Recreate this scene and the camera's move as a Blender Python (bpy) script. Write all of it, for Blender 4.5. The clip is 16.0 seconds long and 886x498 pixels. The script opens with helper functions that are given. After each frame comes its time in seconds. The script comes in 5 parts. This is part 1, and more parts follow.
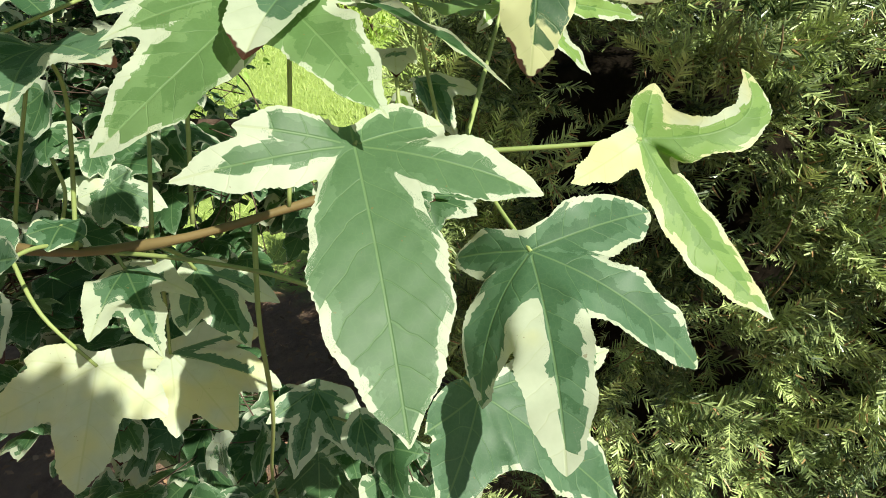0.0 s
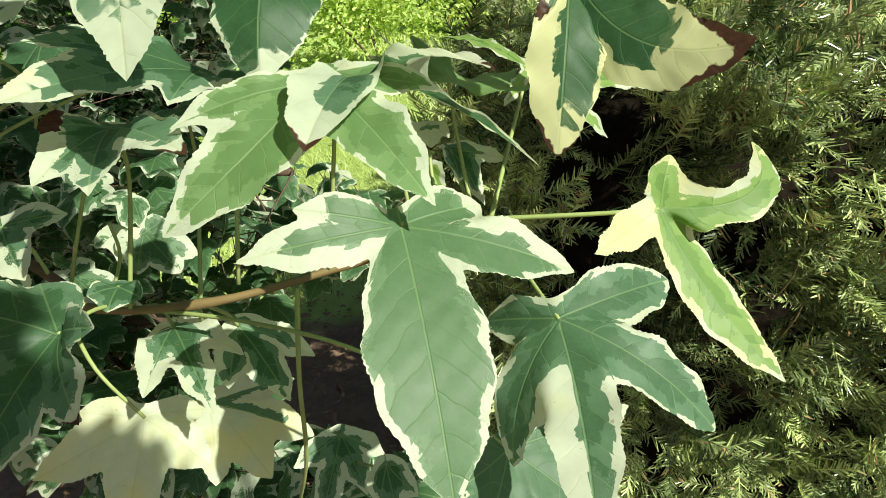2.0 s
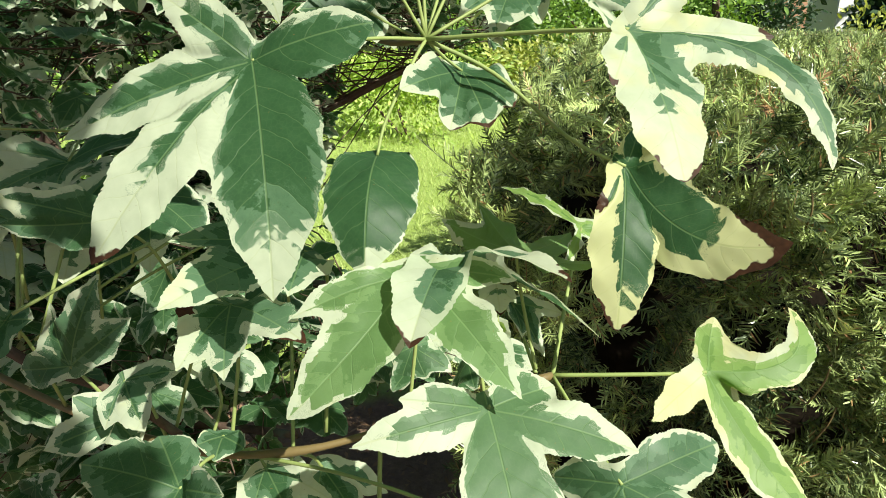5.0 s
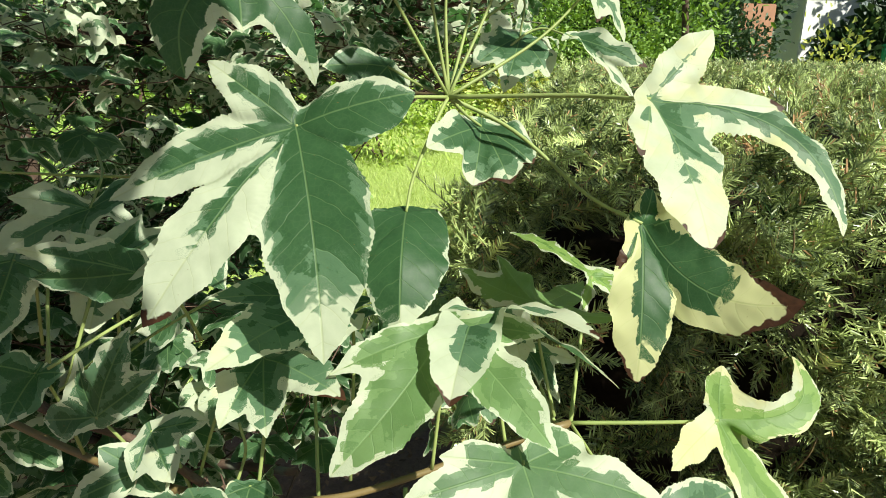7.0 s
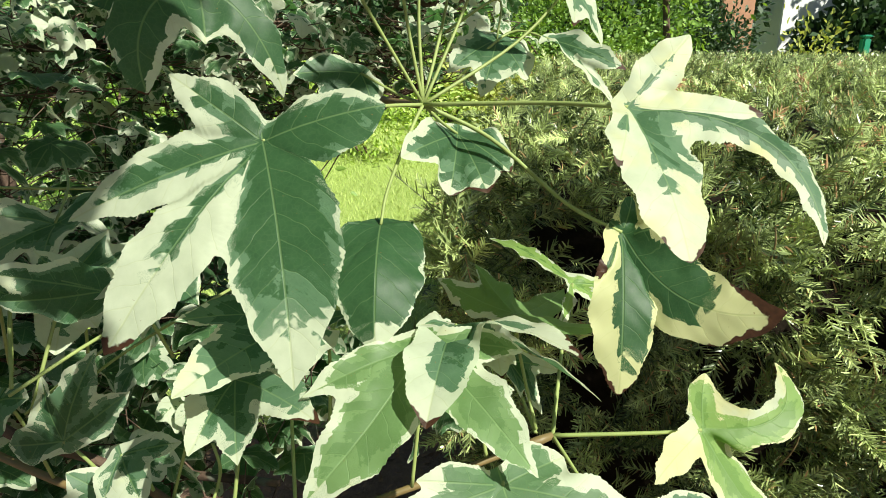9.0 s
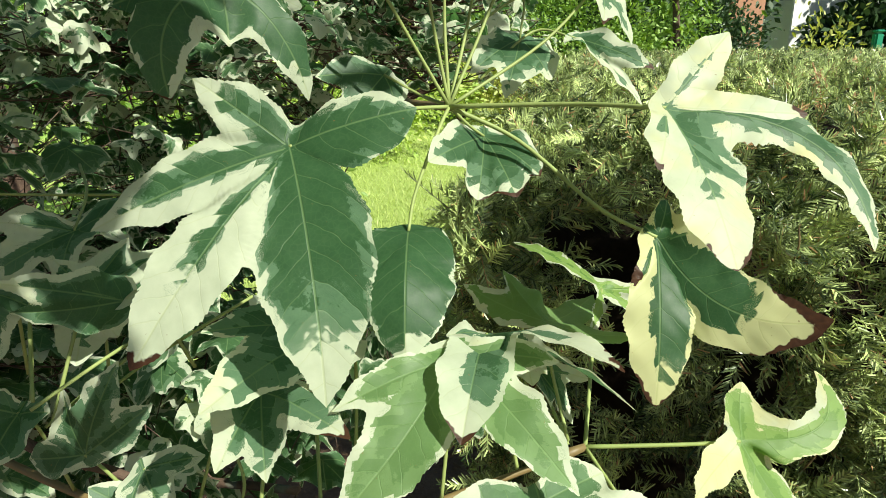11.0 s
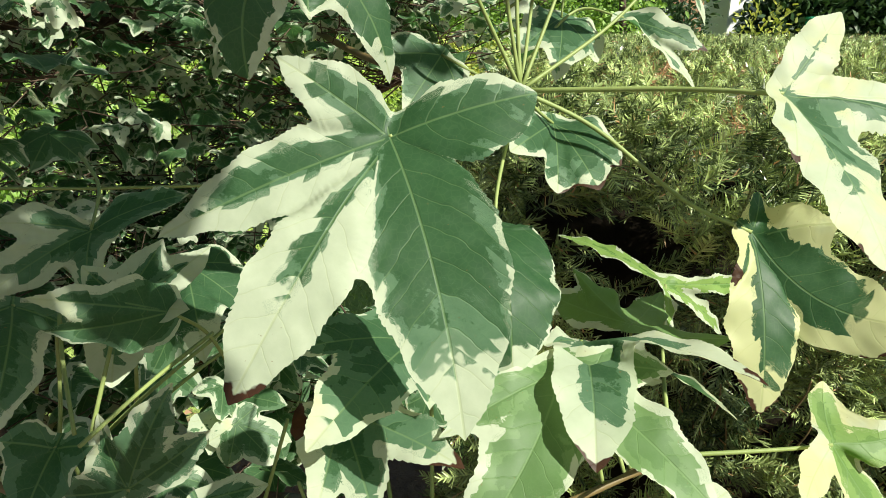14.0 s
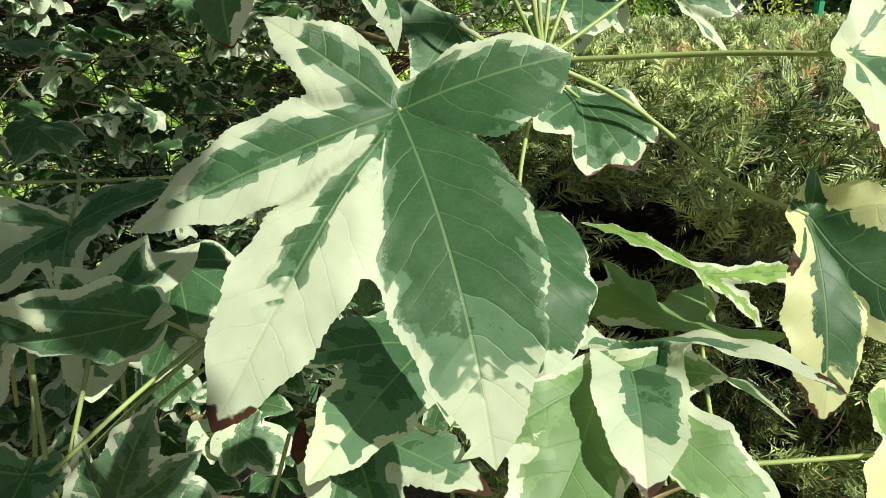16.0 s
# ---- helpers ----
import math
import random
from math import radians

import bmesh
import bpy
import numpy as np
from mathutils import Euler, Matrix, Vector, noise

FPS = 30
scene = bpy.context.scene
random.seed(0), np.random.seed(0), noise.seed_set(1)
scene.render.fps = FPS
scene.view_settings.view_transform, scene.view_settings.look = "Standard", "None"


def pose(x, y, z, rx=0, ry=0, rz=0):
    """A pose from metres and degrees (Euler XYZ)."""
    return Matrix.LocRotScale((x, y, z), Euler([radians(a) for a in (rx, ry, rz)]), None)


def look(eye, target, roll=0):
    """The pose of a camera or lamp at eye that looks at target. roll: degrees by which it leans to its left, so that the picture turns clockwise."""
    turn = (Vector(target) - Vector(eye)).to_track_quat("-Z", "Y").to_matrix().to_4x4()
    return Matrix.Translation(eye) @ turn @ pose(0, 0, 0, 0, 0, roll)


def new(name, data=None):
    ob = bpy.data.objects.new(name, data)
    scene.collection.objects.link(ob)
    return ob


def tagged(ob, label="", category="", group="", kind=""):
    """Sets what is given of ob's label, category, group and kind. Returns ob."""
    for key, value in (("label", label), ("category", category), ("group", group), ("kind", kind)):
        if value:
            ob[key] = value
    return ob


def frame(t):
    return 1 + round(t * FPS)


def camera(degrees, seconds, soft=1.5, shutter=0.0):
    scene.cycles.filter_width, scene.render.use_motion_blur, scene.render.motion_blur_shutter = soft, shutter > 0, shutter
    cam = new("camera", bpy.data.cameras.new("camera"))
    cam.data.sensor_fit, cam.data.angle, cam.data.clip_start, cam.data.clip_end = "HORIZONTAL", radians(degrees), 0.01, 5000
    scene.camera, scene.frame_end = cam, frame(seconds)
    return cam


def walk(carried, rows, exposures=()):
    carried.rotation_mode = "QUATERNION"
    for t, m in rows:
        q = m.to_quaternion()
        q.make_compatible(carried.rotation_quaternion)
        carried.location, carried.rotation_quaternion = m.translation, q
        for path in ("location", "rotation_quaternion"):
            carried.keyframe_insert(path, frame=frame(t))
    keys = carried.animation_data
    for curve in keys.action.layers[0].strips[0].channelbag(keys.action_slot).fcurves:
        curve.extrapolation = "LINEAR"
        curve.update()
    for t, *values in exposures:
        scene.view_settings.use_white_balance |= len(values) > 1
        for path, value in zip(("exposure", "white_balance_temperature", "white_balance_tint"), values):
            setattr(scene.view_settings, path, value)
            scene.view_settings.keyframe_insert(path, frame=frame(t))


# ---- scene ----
cam = camera(67.4, 16.0, soft=0.7)
PATH = [
    (0, (0.003, -0.009, 1.249), (-0.015, 1.788, 0.37), -0.7),
    (0.5, (-0.002, -0.02, 1.257), (-0.031, 1.787, 0.399), -1.0),
    (1, (-0.004, -0.017, 1.265), (-0.027, 1.797, 0.422), -0.7),
    (1.5, (-0.009, -0.024, 1.273), (-0.036, 1.801, 0.456), -0.7),
    (2, (-0.012, -0.023, 1.278), (-0.042, 1.808, 0.474), -0.4),
    (2.5, (-0.008, -0.028, 1.287), (-0.044, 1.811, 0.502), -0.6),
    (3, (-0.01, -0.033, 1.301), (-0.059, 1.815, 0.539), -0.2),
    (3.5, (-0.016, -0.045, 1.313), (-0.073, 1.814, 0.577), -0.1),
    (4, (-0.026, -0.047, 1.329), (-0.114, 1.822, 0.622), 0.4),
    (4.5, (-0.033, -0.049, 1.341), (-0.126, 1.833, 0.67), 0.8),
    (5, (-0.044, -0.048, 1.354), (-0.133, 1.85, 0.728), -0.2),
    (7.5, (-0.08, -0.057, 1.381), (-0.061, 1.86, 0.813), 0.8),
    (8, (-0.074, -0.053, 1.382), (-0.02, 1.863, 0.812), 0.0),
    (8.5, (-0.069, -0.043, 1.381), (-0.02, 1.871, 0.802), 0.3),
    (9, (-0.072, -0.043, 1.387), (-0.038, 1.87, 0.805), 0.3),
    (9.5, (-0.078, -0.05, 1.389), (-0.056, 1.864, 0.808), 0.2),
    (12, (-0.096, -0.016, 1.387), (-0.092, 1.893, 0.792), -0.4),
    (12.5, (-0.127, -0.014, 1.389), (-0.06, 1.888, 0.773), 0.1),
    (13, (-0.147, -0.002, 1.387), (-0.01, 1.896, 0.771), 0.1),
    (13.5, (-0.152, 0.009, 1.385), (0.015, 1.901, 0.758), 0.2),
    (14, (-0.163, 0.015, 1.385), (0.003, 1.905, 0.753), 0.5),
    (14.5, (-0.171, 0.017, 1.384), (-0.002, 1.909, 0.758), -0.1),
    (15, (-0.182, 0.022, 1.383), (-0.014, 1.912, 0.752), -0.3),
    (15.5, (-0.173, 0.038, 1.376), (-0.01, 1.926, 0.738), -0.7),
    (16, (-0.164, 0.056, 1.372), (-0.023, 1.939, 0.713), -0.8),
]
walk(cam, [(t, look(eye, target, roll)) for t, eye, target, roll in PATH],
     exposures=[(0.0, 0.65, 6780, 1), (16.0, 0.65, 6780, 1)])

# ---- light ----
SUN_TO = Vector((0.52, -0.50, 0.69)).normalized()
sun_data = bpy.data.lights.new("sun", "SUN")
sun_data.energy, sun_data.angle, sun_data.color = 5.6, radians(0.6), (1.0, 0.965, 0.90)
sun = new("sun", sun_data)
sun.matrix_basis = Matrix.Translation((3, 1, 6)) @ SUN_TO.to_track_quat("Z", "Y").to_matrix().to_4x4()

world = bpy.data.worlds.new("world")
scene.world = world
world.use_nodes = True
sky = world.node_tree.nodes.new("ShaderNodeTexSky")
sky.sky_type, sky.sun_disc = "NISHITA", False
sky.sun_elevation = math.asin(SUN_TO.z)
sky.sun_rotation = math.atan2(SUN_TO.x, SUN_TO.y)
backg = world.node_tree.nodes["Background"]
backg.inputs["Strength"].default_value = 0.058
world.node_tree.links.new(sky.outputs["Color"], backg.inputs["Color"])


# ---- materials ----
class Graph:
    """A short way to write node trees."""

    def __init__(self, name):
        self.mat = bpy.data.materials.new(name)
        self.mat.use_nodes = True
        self.tree = self.mat.node_tree
        self.bsdf = self.tree.nodes["Principled BSDF"]
        self.end = self.tree.nodes["Material Output"]

    def node(self, kind, out=0, props=None, **ins):
        n = self.tree.nodes.new("ShaderNode" + kind)
        for k, v in (props or {}).items():
            setattr(n, k, v)
        for k, v in ins.items():
            key = int(k[1:]) if k[0] == "i" and k[1:].isdigit() else k.replace("_", " ")
            self.plug(n.inputs[key], v)
        return n.outputs[out]

    def plug(self, sock, v):
        if isinstance(v, bpy.types.NodeSocket):
            self.tree.links.new(v, sock)
        elif isinstance(v, tuple) and len(v) == 3 and sock.type == "RGBA":
            sock.default_value = (*v, 1)
        else:
            sock.default_value = v

    def math(self, op, a, b=0.0, c=None, clamp=False):
        ins = {"i0": a, "i1": b}
        if c is not None:
            ins["i2"] = c
        return self.node("Math", props={"operation": op, "use_clamp": clamp}, **ins)

    def step(self, x, lo, hi):
        return self.node("MapRange", props={"interpolation_type": "SMOOTHSTEP"}, i0=x, i1=lo, i2=hi, i3=0.0, i4=1.0)

    def mix(self, f, a, b):
        n = self.tree.nodes.new("ShaderNodeMix")
        n.data_type = "RGBA"
        self.plug(n.inputs[0], f), self.plug(n.inputs[6], a), self.plug(n.inputs[7], b)
        return n.outputs[2]

    def noise(self, scale, detail=2.0, vec=None, rough=0.5):
        ins = {"Scale": scale, "Detail": detail, "Roughness": rough}
        if vec is not None:
            ins["Vector"] = vec
        return self.node("TexNoise", **ins)

    def coords(self):
        return self.node("TexCoord", out=3)

    def attr(self, name):
        return self.node("Attribute", out=2, props={"attribute_name": name})

    def bump(self, height, strength, dist):
        return self.node("Bump", Strength=strength, Distance=dist, Height=height)

    def done(self, color, rough=0.6, normal=None, spec=0.4, metal=0.0):
        self.plug(self.bsdf.inputs["Base Color"], color)
        self.plug(self.bsdf.inputs["Roughness"], rough)
        self.bsdf.inputs["Specular IOR Level"].default_value = spec
        self.bsdf.inputs["Metallic"].default_value = metal
        if normal is not None:
            self.plug(self.bsdf.inputs["Normal"], normal)
        return self.mat

    def thin(self, glow, amount):
        tr = self.tree.nodes.new("ShaderNodeBsdfTranslucent")
        self.plug(tr.inputs["Color"], glow)
        m = self.tree.nodes.new("ShaderNodeMixShader")
        m.inputs[0].default_value = amount
        self.tree.links.new(self.bsdf.outputs[0], m.inputs[1])
        self.tree.links.new(tr.outputs[0], m.inputs[2])
        self.tree.links.new(m.outputs[0], self.end.inputs["Surface"])


def leaf_material():
    """Variegated sweetgum leaf: dark and grey green patches bounded by the veins, cream margins, scorched tips."""
    g = Graph("variegated_leaf")
    uv = g.node("UVMap", props={"uv_map": "lobe"})
    su = g.node("SeparateXYZ", Vector=uv)
    u = su
    v = su.node.outputs[1]
    av = g.math("ABSOLUTE", v)
    pos = g.coords()
    rnd = g.node("ObjectInfo", out=5)
    seed = g.attr("tone")
    off = g.math("ADD", g.math("MULTIPLY", rnd, 37.0), g.math("MULTIPLY", seed, 91.0))
    # side veins leave the midrib at a slant; cells between them are the patches' pieces
    slant = g.math("SUBTRACT", u, g.math("ADD", g.math("MULTIPLY", av, 0.6), g.math("MULTIPLY", g.math("MULTIPLY", av, av), 17.0)))
    vein_t = g.math("DIVIDE", slant, 0.0150)
    warp = g.noise(55.0, 2.0, pos)
    vein_t = g.math("ADD", vein_t, g.math("MULTIPLY", warp, 0.7))
    cell = g.math("FLOOR", g.math("MULTIPLY", vein_t, 2.0))
    side = g.math("SIGN", v)
    cv = g.node("CombineXYZ", X=g.math("MULTIPLY", cell, 1.37), Y=g.math("ADD", side, off), Z=off)
    cellrand = g.node("TexWhiteNoise", Vector=cv)
    n4 = g.node("TexNoise", props={"noise_dimensions": "4D"}, Vector=pos, W=off, Scale=85.0, Detail=2.5, Roughness=0.55)
    n5 = g.node("TexNoise", props={"noise_dimensions": "4D"}, Vector=pos, W=g.math("ADD", off, 9.0), Scale=44.0, Detail=6.0, Roughness=0.70)
    ragged = g.math("ADD", g.math("MULTIPLY", g.math("SUBTRACT", n4, 0.5), 0.62), g.math("MULTIPLY", g.math("SUBTRACT", cellrand, 0.5), 0.42))
    green = g.attr("green")
    wild = g.attr("wild")
    burn = g.attr("burn")
    low = g.node("TexNoise", props={"noise_dimensions": "4D"}, Vector=pos, W=g.math("ADD", off, 23.0), Scale=40.0, Detail=2.0)
    ragged = g.math("MULTIPLY", ragged, g.math("ADD", 0.55, g.math("MULTIPLY", wild, 0.4), clamp=True))
    field = g.math("ADD", g.math("ADD", green, ragged), g.math("MULTIPLY", g.math("SUBTRACT", 0.5, low), g.math("MULTIPLY", wild, 1.1)))
    is_green = g.step(field, -0.015, 0.015)
    ragged2 = g.math("ADD", g.math("MULTIPLY", g.math("SUBTRACT", n5, 0.5), 1.5), g.math("MULTIPLY", g.math("SUBTRACT", cellrand, 0.5), 0.4))
    field2 = g.math("SUBTRACT", g.math("ADD", green, ragged2), g.math("SUBTRACT", 0.42, g.attr("dark")))
    is_dark = g.step(field2, -0.02, 0.02)
    fine = g.noise(900.0, 3.0, pos)
    grain = g.noise(130.0, 6.0, pos, 0.62)
    dark = g.mix(grain, (0.028, 0.080, 0.032), (0.052, 0.128, 0.050))
    mid = g.mix(grain, (0.075, 0.152, 0.082), (0.138, 0.245, 0.138))
    lime = g.attr("lime")
    mid = g.mix(lime, mid, (0.27, 0.42, 0.10))
    dark = g.mix(lime, dark, (0.13, 0.26, 0.05))
    pale = g.mix(grain, (0.46, 0.525, 0.375), (0.61, 0.66, 0.51))
    warm = g.step(g.math("ADD", low, g.math("MULTIPLY", g.math("SUBTRACT", g.attr("gold"), 0.5), 0.6)), 0.38, 0.66)
    pale = g.mix(g.math("MULTIPLY", warm, 0.75), pale, (0.62, 0.62, 0.30))
    col = g.mix(is_green, pale, g.mix(g.math("MULTIPLY", is_dark, g.attr("deep")), mid, dark))
    # midrib, side veins and a fine net
    mid_w = g.step(av, 0.0008, 0.0002)
    fr = g.math("ABSOLUTE", g.math("SUBTRACT", g.math("FRACT", vein_t), 0.5))
    side_w = g.step(fr, 0.034, 0.008)
    net = g.node("TexVoronoi", props={"feature": "DISTANCE_TO_EDGE"}, Vector=pos, Scale=330.0)
    net_w = g.step(net, 0.10, 0.0)
    veins = g.math("MAXIMUM", mid_w, g.math("MULTIPLY", side_w, 0.55))
    col = g.mix(g.math("MULTIPLY", g.math("MAXIMUM", g.math("MULTIPLY", veins, 0.34), g.math("MULTIPLY", net_w, 0.045)), is_green), col, (0.26, 0.40, 0.17))
    col = g.mix(g.math("MULTIPLY", veins, g.math("MULTIPLY", g.math("SUBTRACT", 1.0, is_green), 0.28)), col, (0.42, 0.48, 0.20))
    # small specks and the scorched tips
    speck = g.step(g.noise(420.0, 2.0, pos), 0.735, 0.77)
    col = g.mix(g.math("MULTIPLY", speck, 0.5), col, (0.22, 0.15, 0.05))
    scorch = g.step(g.math("ADD", burn, g.math("MULTIPLY", g.math("SUBTRACT", n4, 0.5), 0.55)), -0.01, 0.02)
    crisp = g.mix(g.noise(240.0, 4.0, pos), (0.016, 0.007, 0.004), (0.105, 0.048, 0.024))
    col = g.mix(scorch, col, crisp)
    flat = g.math("SUBTRACT", 1.0, g.math("MULTIPLY", fr, 2.0))
    pillow = g.math("SUBTRACT", 1.0, g.math("MULTIPLY", flat, flat))
    h = g.math("ADD", g.math("MULTIPLY", veins, g.math("ADD", -0.2, g.math("MULTIPLY", is_green, -0.3))), g.math("ADD", g.math("MULTIPLY", net_w, -0.015), g.math("MULTIPLY", pillow, 0.17)))
    h = g.math("ADD", h, g.math("ADD", g.math("MULTIPLY", g.noise(110.0, 1.0, pos), 0.4), g.math("MULTIPLY", fine, 0.03)))
    nor = g.bump(h, 0.45, 0.0010)
    rough = g.math("ADD", 0.42, g.math("MULTIPLY", grain, 0.16))
    m = g.done(col, rough, nor, 0.38)
    hs = g.node("HueSaturation", Hue=0.487, Saturation=1.25, Value=1.35, Fac=1.0, Color=col)
    g.thin(hs, 0.45)
    return m


def stem_material(name, a, b, scale=140.0):
    g = Graph(name)
    pos = g.coords()
    n = g.noise(scale, 4.0, pos)
    big = g.noise(22.0, 2.0, pos)
    col = g.mix(g.math("MULTIPLY", g.math("ADD", n, big), 0.5), a, b)
    return g.done(col, 0.5, g.bump(n, 0.4, 0.0008), 0.35)


def bark_material():
    g = Graph("bark")
    pos = g.coords()
    n = g.noise(90.0, 5.0, pos, 0.65)
    lines = g.noise(25.0, 3.0, pos)
    col = g.mix(n, (0.035, 0.022, 0.016), (0.16, 0.105, 0.075))
    col = g.mix(g.step(lines, 0.55, 0.7), col, (0.11, 0.115, 0.09))
    return g.done(col, 0.85, g.bump(g.math("ADD", n, lines), 0.8, 0.003), 0.25)


def foliage_material(name, a, b, glow=0.3, rough=0.45, brown=None, spec=0.45):
    """Small leaves or needles, with a tone for each spray."""
    g = Graph(name)
    tone = g.attr("tone")
    isl = g.node("NewGeometry", out="Random Per Island")
    f = g.math("ADD", g.math("MULTIPLY", tone, 0.58), g.math("MULTIPLY", isl, 0.42))
    col = g.mix(g.math("POWER", f, 1.55) if brown else f, a, b)
    if brown:
        dead = g.math("MAXIMUM", g.step(tone, 0.985, 0.99), g.step(isl, 0.965, 0.969))
        col = g.mix(dead, col, brown)
    m = g.done(col, rough, None, spec)
    g.thin(g.node("HueSaturation", Hue=0.487, Saturation=1.2, Value=1.3, Fac=1.0, Color=col), glow)
    return m


def soil_material():
    g = Graph("soil_and_lawn")
    pos = g.coords()
    n = g.noise(38.0, 8.0, pos, 0.7)
    n2 = g.noise(5.0, 4.0, pos)
    col = g.mix(n, (0.085, 0.052, 0.036), (0.34, 0.225, 0.155))
    col = g.mix(g.step(n2, 0.5, 0.75), col, (0.25, 0.165, 0.115))
    turf = g.mix(g.noise(14.0, 5.0, pos), (0.22, 0.32, 0.06), (0.42, 0.52, 0.16))
    sep = g.node("SeparateXYZ", Vector=pos)
    yy = sep.node.outputs[1]
    is_lawn = g.step(g.math("ADD", yy, g.math("MULTIPLY", n2, 0.5)), 2.35, 2.55)
    col = g.mix(is_lawn, col, turf)
    return g.done(col, 0.95, g.bump(n, 1.0, 0.02), 0.2)


def plain_material(name, a, b, scale=30.0, rough=0.7, dist=0.002, spec=0.4):
    g = Graph(name)
    n = g.noise(scale, 5.0, g.coords())
    return g.done(g.mix(n, a, b), rough, g.bump(n, 0.5, dist), spec)


LEAF = leaf_material()
PETIOLE = stem_material("petiole", (0.15, 0.21, 0.055), (0.32, 0.37, 0.14))
SHOOT = stem_material("young_shoot", (0.10, 0.085, 0.035), (0.22, 0.145, 0.06), 90.0)
BARK = bark_material()
YEW = foliage_material("yew_needles", (0.011, 0.036, 0.009), (0.76, 0.90, 0.36), 0.16, 0.30, (0.46, 0.28, 0.14), 0.45)
# near-black brown: the shade inside the hedge is put into this colour
YEW_CORE = plain_material("yew_inner_shade", (0.005, 0.004, 0.003), (0.020, 0.015, 0.010), 60.0, 0.95, 0.01, 0.05)
GRASS = foliage_material("grass", (0.30, 0.41, 0.09), (0.62, 0.70, 0.30), 0.4, 0.5)
GREEN_BUSH = foliage_material("bush_leaves", (0.08, 0.18, 0.03), (0.34, 0.50, 0.12), 0.35)
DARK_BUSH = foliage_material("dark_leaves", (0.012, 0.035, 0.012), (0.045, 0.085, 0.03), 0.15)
LIME_BUSH = foliage_material("lime_leaves", (0.27, 0.42, 0.08), (0.58, 0.68, 0.22), 0.4)
GOLD_BUSH = foliage_material("golden_leaves", (0.30, 0.36, 0.08), (0.60, 0.62, 0.22), 0.4)
SOIL = soil_material()
LITTER = foliage_material("dry_litter", (0.10, 0.055, 0.030), (0.36, 0.22, 0.12), 0.1, 0.8)
WHITE = plain_material("white_render", (0.74, 0.74, 0.72), (0.84, 0.84, 0.82), 3.0, 0.8)
BRICK = plain_material("red_brick", (0.30, 0.15, 0.10), (0.42, 0.22, 0.15), 12.0, 0.85)
BIN_GREEN = plain_material("green_plastic", (0.01, 0.17, 0.10), (0.02, 0.24, 0.15), 8.0, 0.4)


# ---- mesh helpers ----
def mesh_of(name, verts, faces, mat, smooth=True, floats=None, uvs=None):
    me = bpy.data.meshes.new(name)
    verts = np.asarray(verts, np.float32)
    faces = np.asarray(faces, np.int32)
    k = faces.shape[1]
    me.vertices.add(len(verts))
    me.vertices.foreach_set("co", verts.ravel())
    me.loops.add(faces.size)
    me.loops.foreach_set("vertex_index", faces.ravel())
    me.polygons.add(len(faces))
    me.polygons.foreach_set("loop_start", np.arange(0, faces.size, k, dtype=np.int32))
    me.polygons.foreach_set("loop_total", np.full(len(faces), k, np.int32))
    me.update(calc_edges=True)
    if smooth:
        me.polygons.foreach_set("use_smooth", np.ones(len(faces), bool))
    for key, val in (floats or {}).items():
        me.attributes.new(key, "FLOAT", "POINT").data.foreach_set("value", np.asarray(val, np.float32))
    if uvs is not None:
        me.uv_layers.new(name="lobe").data.foreach_set("uv", np.asarray(uvs, np.float32).ravel())
    me.materials.append(mat)
    return me


def thing(name, place, label, category, group="", kind=""):
    ob = new(name)
    ob.matrix_basis = Matrix.Translation(place)
    ob.empty_display_size = 0.02
    return tagged(ob, label, category, group, kind)


def held(ob, parent):
    """Hangs ob under parent and leaves it where it stands."""
    m = Matrix.Identity(4)
    p = parent
    while p is not None:
        m = p.matrix_basis @ m if p.parent is None else p.matrix_parent_inverse @ p.matrix_basis @ m
        p = p.parent
    ob.parent = parent
    ob.matrix_parent_inverse = m.inverted()
    return ob


def part(name, mesh, parent, label="", at=(0, 0, 0)):
    ob = new(name, mesh)
    ob.matrix_basis = Matrix.Translation(at)
    held(ob, parent)
    return tagged(ob, label) if label else ob


def spline(points, n=6):
    p = np.asarray(points, float)
    if len(p) == 2:
        s = np.linspace(0, 1, n + 1)[:, None]
        return p[0] * (1 - s) + p[1] * s
    q = np.vstack([2 * p[0] - p[1], p, 2 * p[-1] - p[-2]])
    out = []
    for i in range(1, len(q) - 2):
        for s in np.linspace(0, 1, n, endpoint=False):
            a, b, c, d = q[i - 1:i + 3]
            out.append(0.5 * (2 * b + (c - a) * s + (2 * a - 5 * b + 4 * c - d) * s * s + (3 * b - a - 3 * c + d) * s ** 3))
    return np.array(out + [p[-1]])


